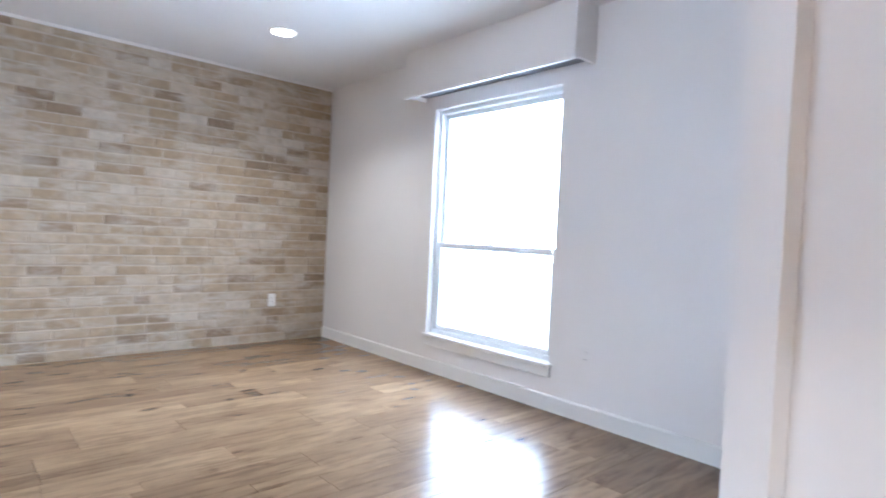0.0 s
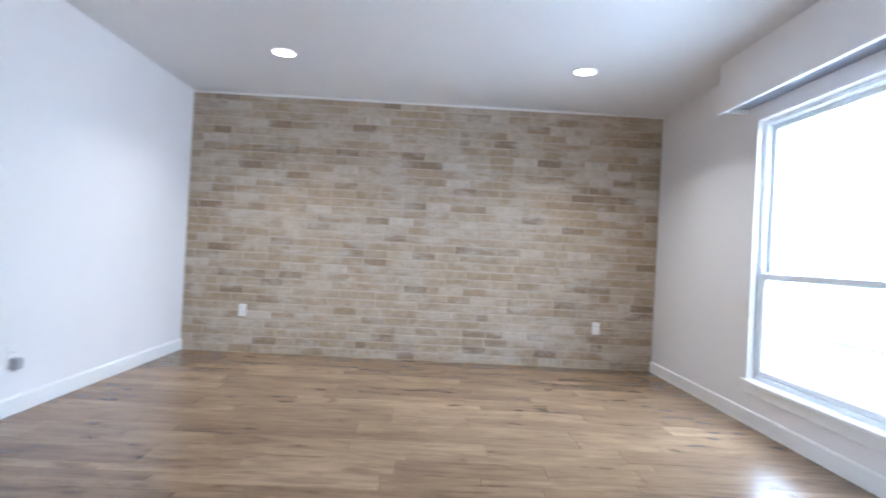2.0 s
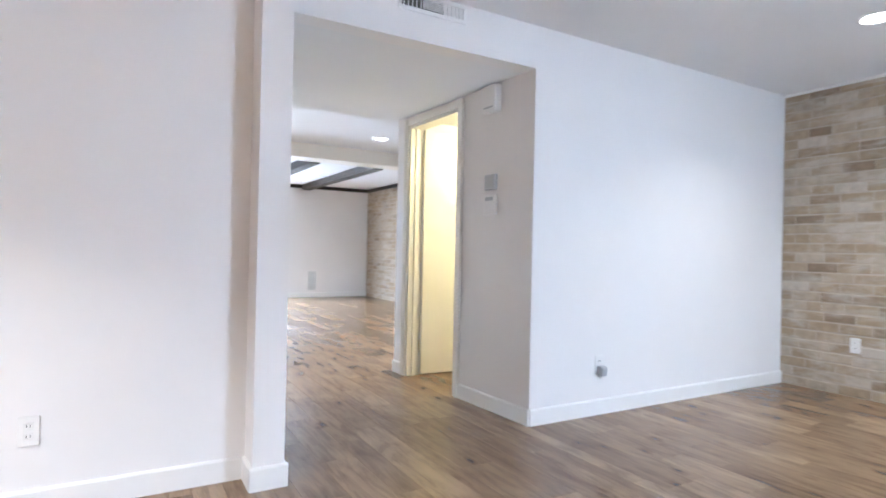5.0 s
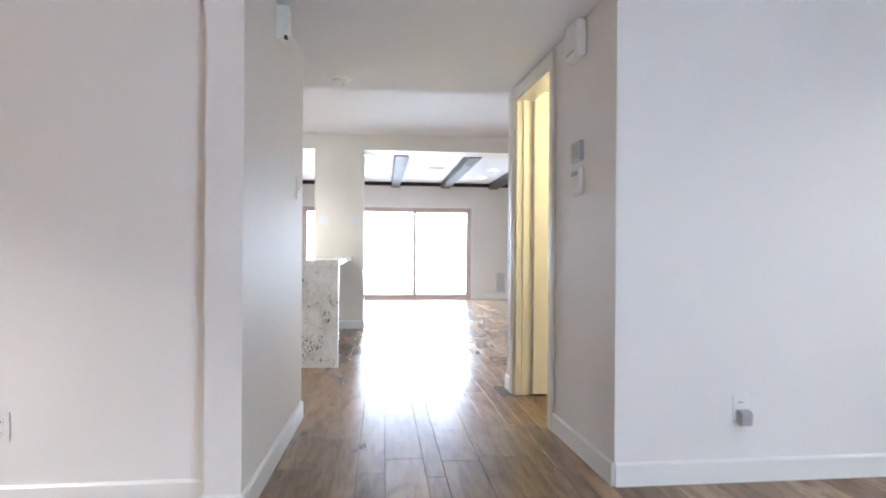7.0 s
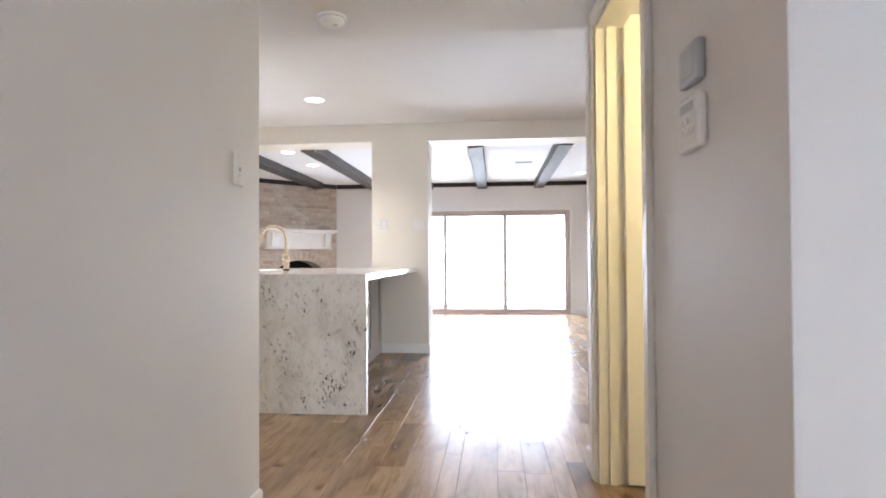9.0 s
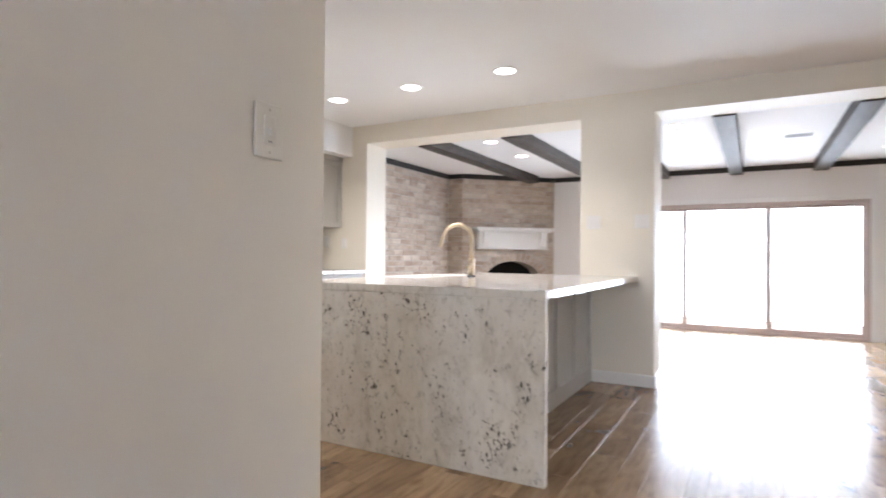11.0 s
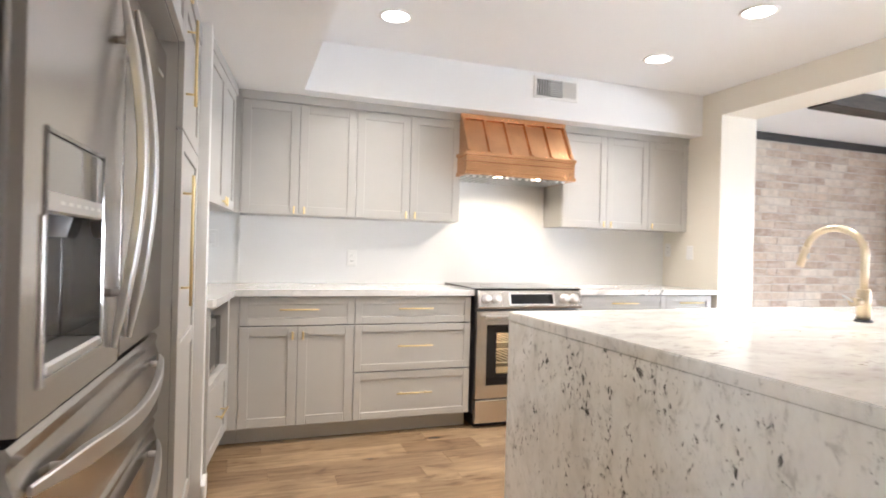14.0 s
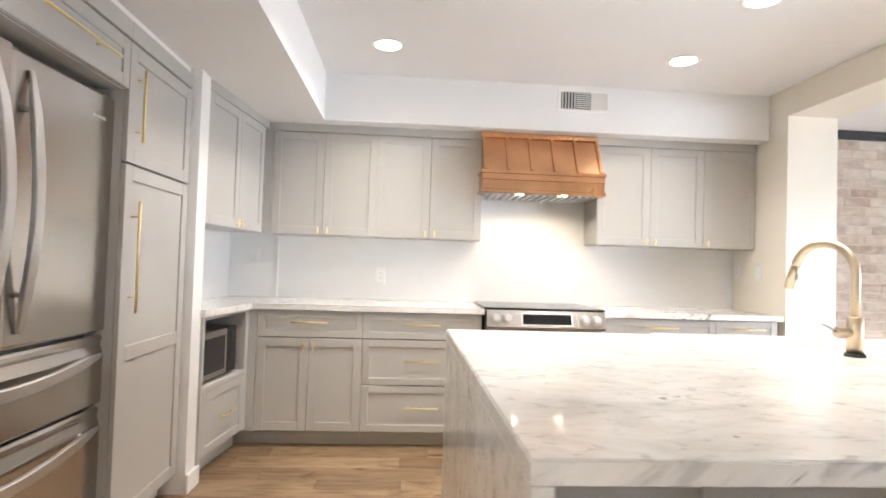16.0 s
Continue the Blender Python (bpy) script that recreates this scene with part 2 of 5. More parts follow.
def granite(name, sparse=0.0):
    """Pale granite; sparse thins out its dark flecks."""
    m, n, l, p = nodes_of(name)
    g, sx, ma, cb = n.new("ShaderNodeNewGeometry"), n.new("ShaderNodeSeparateXYZ"), n.new("ShaderNodeMath"), n.new("ShaderNodeCombineXYZ")
    ma.operation = "SUBTRACT"
    l.new(g.outputs["Position"], sx.inputs[0])
    l.new(sx.outputs[1], ma.inputs[0])
    l.new(sx.outputs[2], ma.inputs[1])
    l.new(sx.outputs[0], cb.inputs[0])
    l.new(ma.outputs[0], cb.inputs[1])
    l.new(sx.outputs[2], cb.inputs[2])
    mp = n.new("ShaderNodeMapping")
    mp.inputs["Scale"].default_value = (1.0, 0.50, 0.30)
    l.new(cb.outputs[0], mp.inputs[0])
    v = mp.outputs[0]
    cloud = noise_node(n, l, v, 5.5, 6, 0.6, 0.8)
    mid = noise_node(n, l, v, 30, 6, 0.65, 0.6)
    speck = noise_node(n, l, v, 62, 4, 0.6, 0.5)
    where = noise_node(n, l, v, 4.6, 4, 0.6, 1.4)
    vein = noise_node(n, l, v, 9, 7, 0.7, 1.8)
    base = ramp(n, l, cloud.outputs[0], [(0.28, (0.60, 0.575, 0.54)), (0.45, (0.73, 0.71, 0.68)), (0.62, (0.80, 0.79, 0.77))])
    grey = ramp(n, l, mid.outputs[0], [(0.31, (0.52, 0.51, 0.50)), (0.43, (0.93, 0.93, 0.92)), (0.7, (1.03, 1.03, 1.02))])
    col = mix(n, l, 0.7, base.outputs[0], grey.outputs[0], "MULTIPLY")
    streak = ramp(n, l, vein.outputs[0], [(0.30, (0.60, 0.585, 0.57)), (0.37, (0.90, 0.895, 0.89)), (0.44, (1, 1, 1))])
    col = mix(n, l, 0.85, col, streak.outputs[0], "MULTIPLY")
    mm = n.new("ShaderNodeMath")
    mm.operation = "MULTIPLY_ADD"
    mm.inputs[1].default_value = 0.75
    l.new(where.outputs[0], mm.inputs[0])
    l.new(speck.outputs[0], mm.inputs[2])
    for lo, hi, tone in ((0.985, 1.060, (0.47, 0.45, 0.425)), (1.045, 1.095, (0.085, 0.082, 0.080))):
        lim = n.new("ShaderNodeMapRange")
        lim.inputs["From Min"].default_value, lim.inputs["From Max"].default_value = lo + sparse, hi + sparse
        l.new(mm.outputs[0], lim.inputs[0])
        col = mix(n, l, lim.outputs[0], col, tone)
    l.new(col, p.inputs["Base Color"])
    p.inputs["Roughness"].default_value = 0.09
    return m


def steel(name, base, rough, along=(1, 1, 40)):
    m, n, l, p = nodes_of(name)
    mp = stretch(n, l, along)
    z = noise_node(n, l, mp.outputs[0], 8, 4, 0.6)
    r = ramp(n, l, z.outputs[0], [(0.3, (rough - 0.015,) * 3), (0.7, (rough + 0.02,) * 3)])
    l.new(r.outputs[0], p.inputs["Roughness"])
    c = ramp(n, l, z.outputs[0], [(0.3, tuple(0.98 * b for b in base)), (0.7, base)])
    l.new(c.outputs[0], p.inputs["Base Color"])
    p.inputs["Metallic"].default_value = 1.0
    return m


def glass_mat(name, tint=(1, 1, 1)):
    m, n, l, p = nodes_of(name)
    p.inputs["Base Color"].default_value = (*tint, 1)
    p.inputs["Roughness"].default_value, p.inputs["Transmission Weight"].default_value, p.inputs["IOR"].default_value = 0.0, 1.0, 1.45
    return m


def rough_wood(name, dark, light):
    m, n, l, p = nodes_of(name)
    v = world_vec(n, l, (16, 1.2, 16))
    z = noise_node(n, l, v, 2.5, 7, 0.65, 0.8)
    l.new(ramp(n, l, z.outputs[0], [(0.32, dark), (0.68, light)]).outputs[0], p.inputs["Base Color"])
    p.inputs["Roughness"].default_value = 0.65
    bumped(n, l, p, z.outputs[0], 0.6, 0.006)
    return m


WOOD = wood_floor()
BRICK = brick_mat("limewashed_brick", [(0.0, (0.26, 0.195, 0.130)), (0.10, (0.31, 0.235, 0.155)), (0.2, (0.37, 0.285, 0.185)), (0.6, (0.415, 0.325, 0.22)), (0.9, (0.445, 0.365, 0.265)), (1.0, (0.54, 0.48, 0.40))], (0.55, 0.50, 0.43), 0.85)
BRICK_RED = brick_mat("pale_red_brick", [(0.0, (0.40, 0.30, 0.235)), (0.3, (0.465, 0.365, 0.29)), (0.7, (0.54, 0.445, 0.36)), (1.0, (0.63, 0.56, 0.48))], (0.65, 0.60, 0.535), 0.7)
MORTAR = material("lime_mortar", (0.50, 0.425, 0.335), 0.9, 0, 9, 0.18, 0.6, 140)
MORTAR_RED = material("grey_mortar", (0.53, 0.48, 0.42), 0.9, 0, 9, 0.18, 0.6, 140)
CAB = material("greige_cabinet_paint", (0.455, 0.440, 0.412), 0.38, 0, 2.5, 0.035, 0.05, 220)
# near-black that paints the shade in gaps and behind slats
GAP_SHADE = material("cabinet_shadow_gap", (0.10, 0.097, 0.09), 0.7)
GRANITE = granite("white_granite")
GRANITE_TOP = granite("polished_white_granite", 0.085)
STEEL = material("brushed_steel", (0.53, 0.50, 0.475), 0.21, 1.0, 1.5, 0.05)
STEEL_H = steel("brushed_steel_handle", (0.64, 0.63, 0.62), 0.36, (6, 6, 6))
STEEL_R = material("bright_range_steel", (0.66, 0.64, 0.615), 0.24, 1.0, 1.5, 0.05)
BAFFLE = material("satin_steel_baffle", (0.66, 0.65, 0.63), 0.45, 0.7)
STEEL_D = steel("dark_steel", (0.22, 0.22, 0.225), 0.35)
BRASS = material("brushed_brass", (0.85, 0.70, 0.38), 0.33, 1.0, 1.5, 0.05)
FAUCET = material("brushed_bronze", (0.60, 0.50, 0.36), 0.30, 1.0, 1.5, 0.05)
COPPER = material("copper_sheet", (0.76, 0.435, 0.235), 0.24, 1.0, 5, 0.18, 0.06, 30)
BLACK_GLASS = material("black_glass", (0.012, 0.012, 0.014), 0.05)
BLACK = material("matt_black", (0.015, 0.015, 0.016), 0.6)
SOOT = material("sooty_firebox", (0.012, 0.011, 0.010), 0.95)
PLASTIC = material("white_plastic", (0.80, 0.79, 0.77), 0.28)
PLASTIC_G = material("grey_plastic", (0.42, 0.43, 0.45), 0.35)
CERAMIC = material("white_fireclay", (0.84, 0.84, 0.83), 0.10)
TILE = material("white_backsplash", (0.79, 0.785, 0.775), 0.16, 0, 3, 0.02)
DOORP = material("white_door_paint", (0.80, 0.78, 0.72), 0.30, 0, 3, 0.02)
VINYL = material("white_window_vinyl", (0.80, 0.83, 0.85), 0.30)
BRONZE = material("taupe_aluminium", (0.50, 0.41, 0.37), 0.40, 0.3)
BEAM = rough_wood("dark_stained_beam", (0.014, 0.010, 0.007), (0.085, 0.066, 0.050))
CROWN = rough_wood("dark_stained_trim", (0.014, 0.012, 0.012), (0.040, 0.036, 0.036))
GLASS = glass_mat("clear_glass")
# roller cloth; its grey also paints the shade under the valance
SHADE = material("grey_cloth_and_underside_shade", (0.27, 0.28, 0.32), 0.8)
PANEL = material("glossy_grey_panel", (0.40, 0.39, 0.38), 0.06, 0.85)
GRASS = material("outside_ground", (0.25, 0.26, 0.20), 0.95, 0, 3, 0.3)
LED = glow("led_lens", (1.0, 0.93, 0.82), 9.0)
LED_DAY = glow("led_lens_cool", (1.0, 0.95, 0.88), 9.0)
ENAMEL = material("grey_oven_enamel", (0.10, 0.095, 0.09), 0.3)
BULB = glow("halogen_lens", (1.0, 0.80, 0.52), 30.0)


# ---- structure ----
T = 0.14


def slab(name, boxes, mat, label=""):
    bm = bmesh.new()
    for b in boxes:
        add_box(bm, *b)
    return structure(name, bm, mat, label)


SUB = material("subfloor", (0.03, 0.02, 0.015), 0.9)
floor = slab("floor", [(-3.4, XE + T, YS - T, YN + T, -0.12, -0.012)], SUB, "hand-scraped brown hardwood plank floor with a satin sheen")

# front room and foyer
WX0, WX1, WZ0, WZ1 = 2.655, 3.845, 0.29, 2.02
slab("wall_south", [(1.225, WX0, YS - T, YS, 0, Z_FRONT), (WX1, XE + T, YS - T, YS, 0, Z_FRONT), (WX0, WX1, YS - T, YS, 0, WZ0), (WX0, WX1, YS - T, YS, WZ1, Z_FRONT)], WALL, "smooth off-white painted wall")
slab("wall_foyer_stub", [(1.09, 1.225, YS - T, -3.42, 0, Z_FRONT)], WALL, "off-white painted wall end")
slab("wall_foyer_south", [(-3.3, 1.09, -3.71, -3.57, 0, Z_FRONT)], WALL, "off-white painted foyer wall")
slab("wall_foyer_west", [(-3.44, -3.3, -3.71, 0.16, 0, Z_FRONT)], WALL, "off-white painted foyer wall")
slab("wall_foyer_north", [(-3.3, 1.07, 0.02, 0.16, 0, Z_FRONT)], WALL, "off-white painted foyer wall with a socket")
HW0 = 1.206                                       # the hall's west wall also runs askew, from HW0 to HL
bm = bmesh.new()
add_prism(bm, [(1.07, -0.15), (HW0, -0.15), (HL, 1.152), (1.07, 1.152)], "z", 0, Z_HALL)
add_prism(bm, [(1.07, -0.15), (HW0, -0.15), (HW0 + 0.005, 0.03), (1.07, 0.03)], "z", Z_HALL + 0.0005, Z_FRONT)
structure("wall_hall_west", bm, WALL, "off-white painted hall wall end with a switch plate")
DY0, DY1, DZ = 0.815, 1.545, 2.088
HALL_E = pose(2.725, 0.03, 0, 0, 0, 2.6)        # the hall's east wall runs slightly askew: local y along it, local x into the closet
slab("wall_hall_east", [(0, 0.12, 0.001, DY0, 0, Z_HALL), (0, 0.12, DY1, 1.75, 0, Z_HALL), (0, 0.12, DY0, DY1, DZ, Z_HALL)], WALL, "beige-white hall wall with an open doorway").matrix_world = HALL_E
slab("wall_front_north", [(2.735, XE, 0.03, 0.15, 0, Z_FRONT), (1.08, 2.735, 0.03, 0.15, Z_HALL, Z_FRONT)], WALL, "white painted wall with a socket and a ceiling-high vent")
slab("wall_closet_east", [(4.3, 4.4, 0.15, 1.66, 0, Z_HALL)], WALL, "painted closet wall")
slab("wall_east", [(XE + 0.10, XE + T + 0.10, YS - T, YN + T, 0, 2.6)], WALL, "masonry backing wall")
slab("wall_breakfast_south", [(2.80, XE + .1, 1.66, 1.78, 0, Z_KIT)], WALL, "off-white painted wall")
# kitchen
slab("wall_west", [(XW - T, XW, 0.16, Y_PASS, 0, Z_KIT), (-2.26 - T, -2.26, Y_PASS, YN + T, 0, Z_KIT)], WALL, "white painted kitchen wall")
slab("wall_kitchen_south", [(XW, 1.07, 0.16, 0.30, 0, Z_KIT)], WALL, "white painted wall behind the cabinets")
slab("wall_pantry_end", [(-0.905, -0.775, 0.30, 1.308, 0, Z_HALL)], TRIM, "narrow white wall end with a baseboard")
slab("wall_pass_west", [(-2.3, -1.49, Y_PASS, Y_PASS2, 0, Z_KIT)], WALL_WARMLIT, "painted wall beside the pass-through, tinted cream as by warm light")
slab("wall_pass_sill", [(-1.49, 0.86, Y_PASS, Y_PASS2, 0, 0.72)], WALL, "low white wall under the pass-through")
slab("wall_column", [(0.86, 1.48, Y_PASS, Y_PASS2, 0, Z_KIT)], WALL_WARMLIT, "painted wall column between the openings, tinted cream as by warm light")
slab("wall_header", [(-1.49, 0.86, Y_PASS, Y_PASS2, Z_HEAD, Z_KIT)], WALL_WARMLIT, "painted header over the pass-through, tinted cream as by warm light")
slab("wall_header_wide", [(1.48, 5.0, Y_PASS, Y_PASS2, Z_HEAD, Z_KIT)], WALL_WARMLIT, "painted header over the wide opening, tinted cream as by warm light")
slab("wall_pass_east", [(5.0, XE + .1, Y_PASS, Y_PASS2, 0, Z_KIT)], WALL_WARMLIT, "painted wall end, tinted cream as by warm light")
# living room
SX0, SX1, SZ = 0.12, 3.55, 1.88
slab("wall_north", [(-0.742, SX0, YN, YN + T, 0, 2.6), (SX1, XE + .1, YN, YN + T, 0, 2.6), (SX0, SX1, YN, YN + T, SZ, 2.6)], WALL, "white painted living room wall with a sliding door")
slab("ceiling_front", [(-3.4, XE + .1, YS - T, 0.15, Z_FRONT, Z_FRONT + 0.1)], CEIL, "flat white ceiling")
slab("ceiling_hall", [(XW, 2.86, 0.15, Y_SOFF, Z_HALL, Z_KIT + 0.02), (XW, X_SOFF, Y_SOFF, Y_PASS, Z_HALL, Z_KIT + 0.02), (2.86, XE + .1, .15, 1.66, Z_HALL, Z_HALL + .1)], CEIL, "dropped white ceiling over the hall and cabinets")
slab("ceiling_kitchen", [(X_SOFF, XE + .1, Y_SOFF - .04, Y_PASS2, Z_KIT, Z_KIT + 0.1)], CEIL, "flat white ceiling")
slab("ceiling_living", [(-2.3, XE + .1, Y_PASS2, YN + T, Z_LIV, Z_LIV + 0.1)], CEIL, "white ceiling between dark beams")


# ---- trim, doors and windows ----
def baseboard(name, runs, h=0.10, d=0.015, m=None):
    """runs: (x0, y0, x1, y1) along the wall's face, the board standing to the left of the run."""
    bm = bmesh.new()
    for x0, y0, x1, y1 in runs:
        v = Vector((x1 - x0, y1 - y0))
        u = v.normalized()
        nx, ny = -u.y, u.x
        b = bmesh.new()
        add_prism(b, [(0, 0.0), (d, 0.0), (d, h - 0.008), (d - 0.006, h), (0, h)], "y", 0, v.length)
        for q in b.verts:
            px, py = q.co.x, q.co.y
            q.co.x, q.co.y = x0 + u.x * py + nx * px, y0 + u.y * py + ny * px
        join(bm, b)
    ob = structure(name, bm, TRIM, "white painted baseboard")
    if m is not None:
        ob.matrix_world = m
    return ob


baseboard("baseboard_south", [(1.225, YS, XE, YS)][::1])
baseboard("baseboard_stub", [(1.09, -3.42, 1.225, -3.42)])
baseboard("baseboard_front_north", [(XE, 0.03, 2.725, 0.03)])
baseboard("baseboard_foyer_north", [(1.07, 0.02, -3.3, 0.02)])
baseboard("baseboard_pilaster", [(1.07, -0.15, 1.07, 0.02), (HW0 + .014, -0.15, 1.056, -0.15)])
baseboard("baseboard_hall_west", [(HL, 1.152, HW0, -0.15)])
baseboard("baseboard_hall_end", [(1.07, 1.152, HL, 1.152)])
baseboard("baseboard_hall_east", [(0, 0.0, 0, DY0 - 0.066), (0, DY1 + 0.066, 0, 1.75)], m=HALL_E)
baseboard("baseboard_column", [(1.48, Y_PASS, 0.97, Y_PASS), (1.48, Y_PASS2, 1.48, Y_PASS - .014)])
baseboard("baseboard_north", [(5.43, YN, SX1 + 0.08, YN), (SX0 - .08, YN, -0.7, YN)])
bm = bmesh.new()
add_box(bm, -0.925, -0.767, 1.3085, 1.328, 0, 0.10, 0.004)
add_box(bm, -0.925, -0.9055, 1.21, 1.308, 0, 0.10, 0.003)
structure("baseboard_pantry", bm, TRIM, "white painted baseboard")
# quarter bead over the brick wall at the ceiling
structure("trim_brick_top", box(XE - 0.012, XE + 0.002, YS, 0.03, Z_FRONT - 0.022, Z_FRONT, 0.004), TRIM, "slim white bead above the brick")


def casing(name, m, y0, y1, z1, w=0.065, d=0.018):
    bm = bmesh.new()
    for a, b, c, e in ((y0 - w, y0, 0, z1 + w), (y1, y1 + w, 0, z1 + w), (y0, y1, z1, z1 + w)):
        add_box(bm, -d, 0, a, b, c, e, 0.004)
        if b - a < 0.1:
            add_box(bm, -d - 0.005, -d + .002, a + (0.002 if a < y0 else 0.033), a + (0.032 if a < y0 else 0.063), c, e, 0.002)
    ob = structure(name, bm, DOORP, "cream painted door casing")
    ob.matrix_world = m
    return ob


casing("trim_closet_door", HALL_E, DY0, DY1, DZ)
bm = bmesh.new()
add_box(bm, -0.001, 0.121, DY0, DY0 + 0.018, 0, DZ)
add_box(bm, -0.001, 0.121, DY1 - 0.018, DY1, 0, DZ)
add_box(bm, -0.001, 0.121, DY0 + 0.018, DY1 - 0.018, DZ - 0.018, DZ)
add_box(bm, 0.045, 0.08, DY1 - 0.030, DY1 - 0.017, 0, DZ - 0.018)
add_box(bm, 0.045, 0.08, DY0 + 0.018, DY0 + 0.030, 0, DZ - 0.018, 0.002)
structure("trim_closet_jamb", bm, DOORP, "cream painted door jamb").matrix_world = HALL_E

closet = tagged(new("door_1"), "open flush cream-painted closet door swung into the lit closet", "door", "", "structure")
closet.matrix_world = HALL_E @ pose(0.115, DY1 - 0.0185, 0, 0, 0, -6)
part("door_leaf", box(0.004, 0.690, -0.036, 0, 0.012, 2.060, 0.003), DOORP, closet)
for hz in (0.25, 1.0, 1.8):
    part("hinge", add_tube(bmesh.new(), [(0.0, 0.006, hz - 0.045), (0.0, 0.006, hz + 0.045)], 0.007, 8), BRASS, closet, "small brass hinge")
knob = add_lathe(bmesh.new(), (0.63, -0.036, 0.95), (0, -1, 0), [(0.028, 0), (0.028, 0.006), (0.011, 0.010), (0.011, 0.030), (0.026, 0.040), (0.027, 0.055), (0.015, 0.064)], 20)
part("knob", knob, BRASS, closet, "round brass knob")

# front window: single hung, with sill, apron and a boxed valance
win = tagged(new("window_1"), "tall white single-hung window with blown-out daylight behind it", "window", "", "structure")
win.location = (WX0, YS, WZ0)
ww, wh = WX1 - WX0, WZ1 - WZ0
bm = bmesh.new()
for b in ((0, 0.03, 0, wh), (ww - 0.03, ww, 0, wh), (0.03, ww - 0.03, 0, 0.035), (0.03, ww - 0.03, wh - 0.03, wh)):
    add_box(bm, b[0], b[1], -0.125, -0.045, b[2], b[3], 0.003)
part("window_frame", bm, VINYL, win)
mid = 0.975 - WZ0
for nm, y0, y1, z0, z1 in (("upper_sash", -0.115, -0.09, mid - 0.02, wh - 0.03), ("lower_sash", -0.085, -0.055, 0.035, mid + 0.025)):
    bm = bmesh.new()
    for b in ((0.03, 0.062, z0, z1), (ww - 0.062, ww - 0.03, z0, z1), (0.062, ww - 0.062, z0, z0 + 0.036), (0.062, ww - 0.062, z1 - 0.036, z1)):
        add_box(bm, b[0], b[1], y0, y1, b[2], b[3], 0.003)
    sash = part(nm, bm, VINYL, win)
    pane = part("pane", box(0.058, ww - 0.058, (y0 + y1) / 2 - 0.002, (y0 + y1) / 2 + 0.002, z0 + 0.033, z1 - 0.033), GLASS, sash)
    pane.visible_shadow = False
part("screen_bar", box(0.05, ww - 0.05, -0.124, -0.116, 0.345, 0.357), PLASTIC_G, win, "thin grey screen bar")
part("sash_lock", box(ww / 2 - 0.03, ww / 2 + 0.03, -0.052, -0.035, mid + 0.024, mid + 0.038, 0.004), VINYL, win)
part("window_sill", box(-0.022, ww + 0.026, -0.05, 0.03, -0.022, 0.004, 0.006, 2), TRIM, win)
part("apron", box(-0.015, ww + 0.015, 0.0, 0.016, -0.085, -0.022, 0.004), TRIM, win)

val = thing("window_valance", "boxed white-painted valance hung over the window", "valance", (2.43, YS, 2.095))
vl, vd, vh = 1.555, 0.205, Z_FRONT - 2.095
part("front_board", box(0, vl, vd - 0.018, vd, 0, vh), WALL, val)
part("end_board", box(0, 0.018, 0, vd - 0.018, 0, vh), WALL, val)
part("end_board", box(vl - 0.018, vl, 0, vd - 0.018, 0, vh), WALL, val)
part("lower_edge", box(-0.004, vl + 0.004, vd - 0.02, vd + 0.004, -0.014, 0.0, 0.003), TRIM, val, "bright white lower edge")
part("shade_roll", add_tube(bmesh.new(), [(0.05, 0.10, 0.10), (vl - 0.05, 0.10, 0.10)], 0.045, 20), SHADE, val, "grey roller shade")
# board coloured dark grey in place of the valance's own shade
part("soffit_board", box(0.018, vl - 0.018, 0, vd - 0.018, 0.03, 0.042), SHADE, val, "underside coloured grey for the shade beneath the valance")

# sliding door to the garden
sd = tagged(new("door_2"), "taupe-framed three-panel sliding glass door bright with daylight", "door", "", "structure")
sd.location = (SX0, YN, 0)
sw = SX1 - SX0
bm = bmesh.new()
for b in ((0, 0.05, 0, SZ), (sw - 0.05, sw, 0, SZ), (0.05, sw - 0.05, SZ - 0.05, SZ), (0.05, sw - 0.05, 0, 0.03)):
    add_box(bm, b[0], b[1], 0.01, 0.12, b[2], b[3], 0.003)
part("door_frame", bm, BRONZE, sd)
for k, (a, b, y) in enumerate(((0.05, 1.205, 0.075), (1.135, 2.305, 0.045), (2.225, sw - 0.05, 0.075))):
    bm = bmesh.new()
    for c in ((a, a + 0.042, 0.03, SZ - 0.05), (b - 0.042, b, 0.03, SZ - 0.05), (a + 0.042, b - 0.042, 0.03, 0.09), (a + 0.042, b - 0.042, SZ - 0.095, SZ - 0.05)):
        add_box(bm, c[0], c[1], y - 0.014, y + 0.014, c[2], c[3], 0.003)
    pn = part("door_panel", bm, BRONZE, sd)
    gl = part("pane", box(a + 0.038, b - 0.038, y - 0.002, y + 0.002, 0.085, SZ - 0.09), GLASS, pn)
    gl.visible_shadow = False
    if k == 1:
        part("pull_handle", box(a + 0.018, a + 0.038, y - 0.034, y - 0.014, 0.88, 1.08, 0.005), BLACK, pn, "slim dark pull handle")
bm = bmesh.new()
for c in ((-0.07, 0.0, 0, SZ + 0.07), (sw, sw + 0.07, 0, SZ + 0.07), (0, sw, SZ, SZ + 0.07)):
    add_box(bm, c[0], c[1], -0.016, 0, c[2], c[3], 0.003)
part("casing", bm, TRIM, sd, "white painted casing")
# ground outside
DAYLIT = glow("overcast_daylight", (0.90, 0.96, 1.0), 3.5)
structure("backdrop_south", box(-1.0, 8.0, -6.3, -6.25, -0.3, 5), DAYLIT, "bright white daylight outside the window")
structure("backdrop_north", box(-5.0, 9.0, 11.6, 11.65, -0.3, 5), DAYLIT, "bright white daylight outside the sliding door")
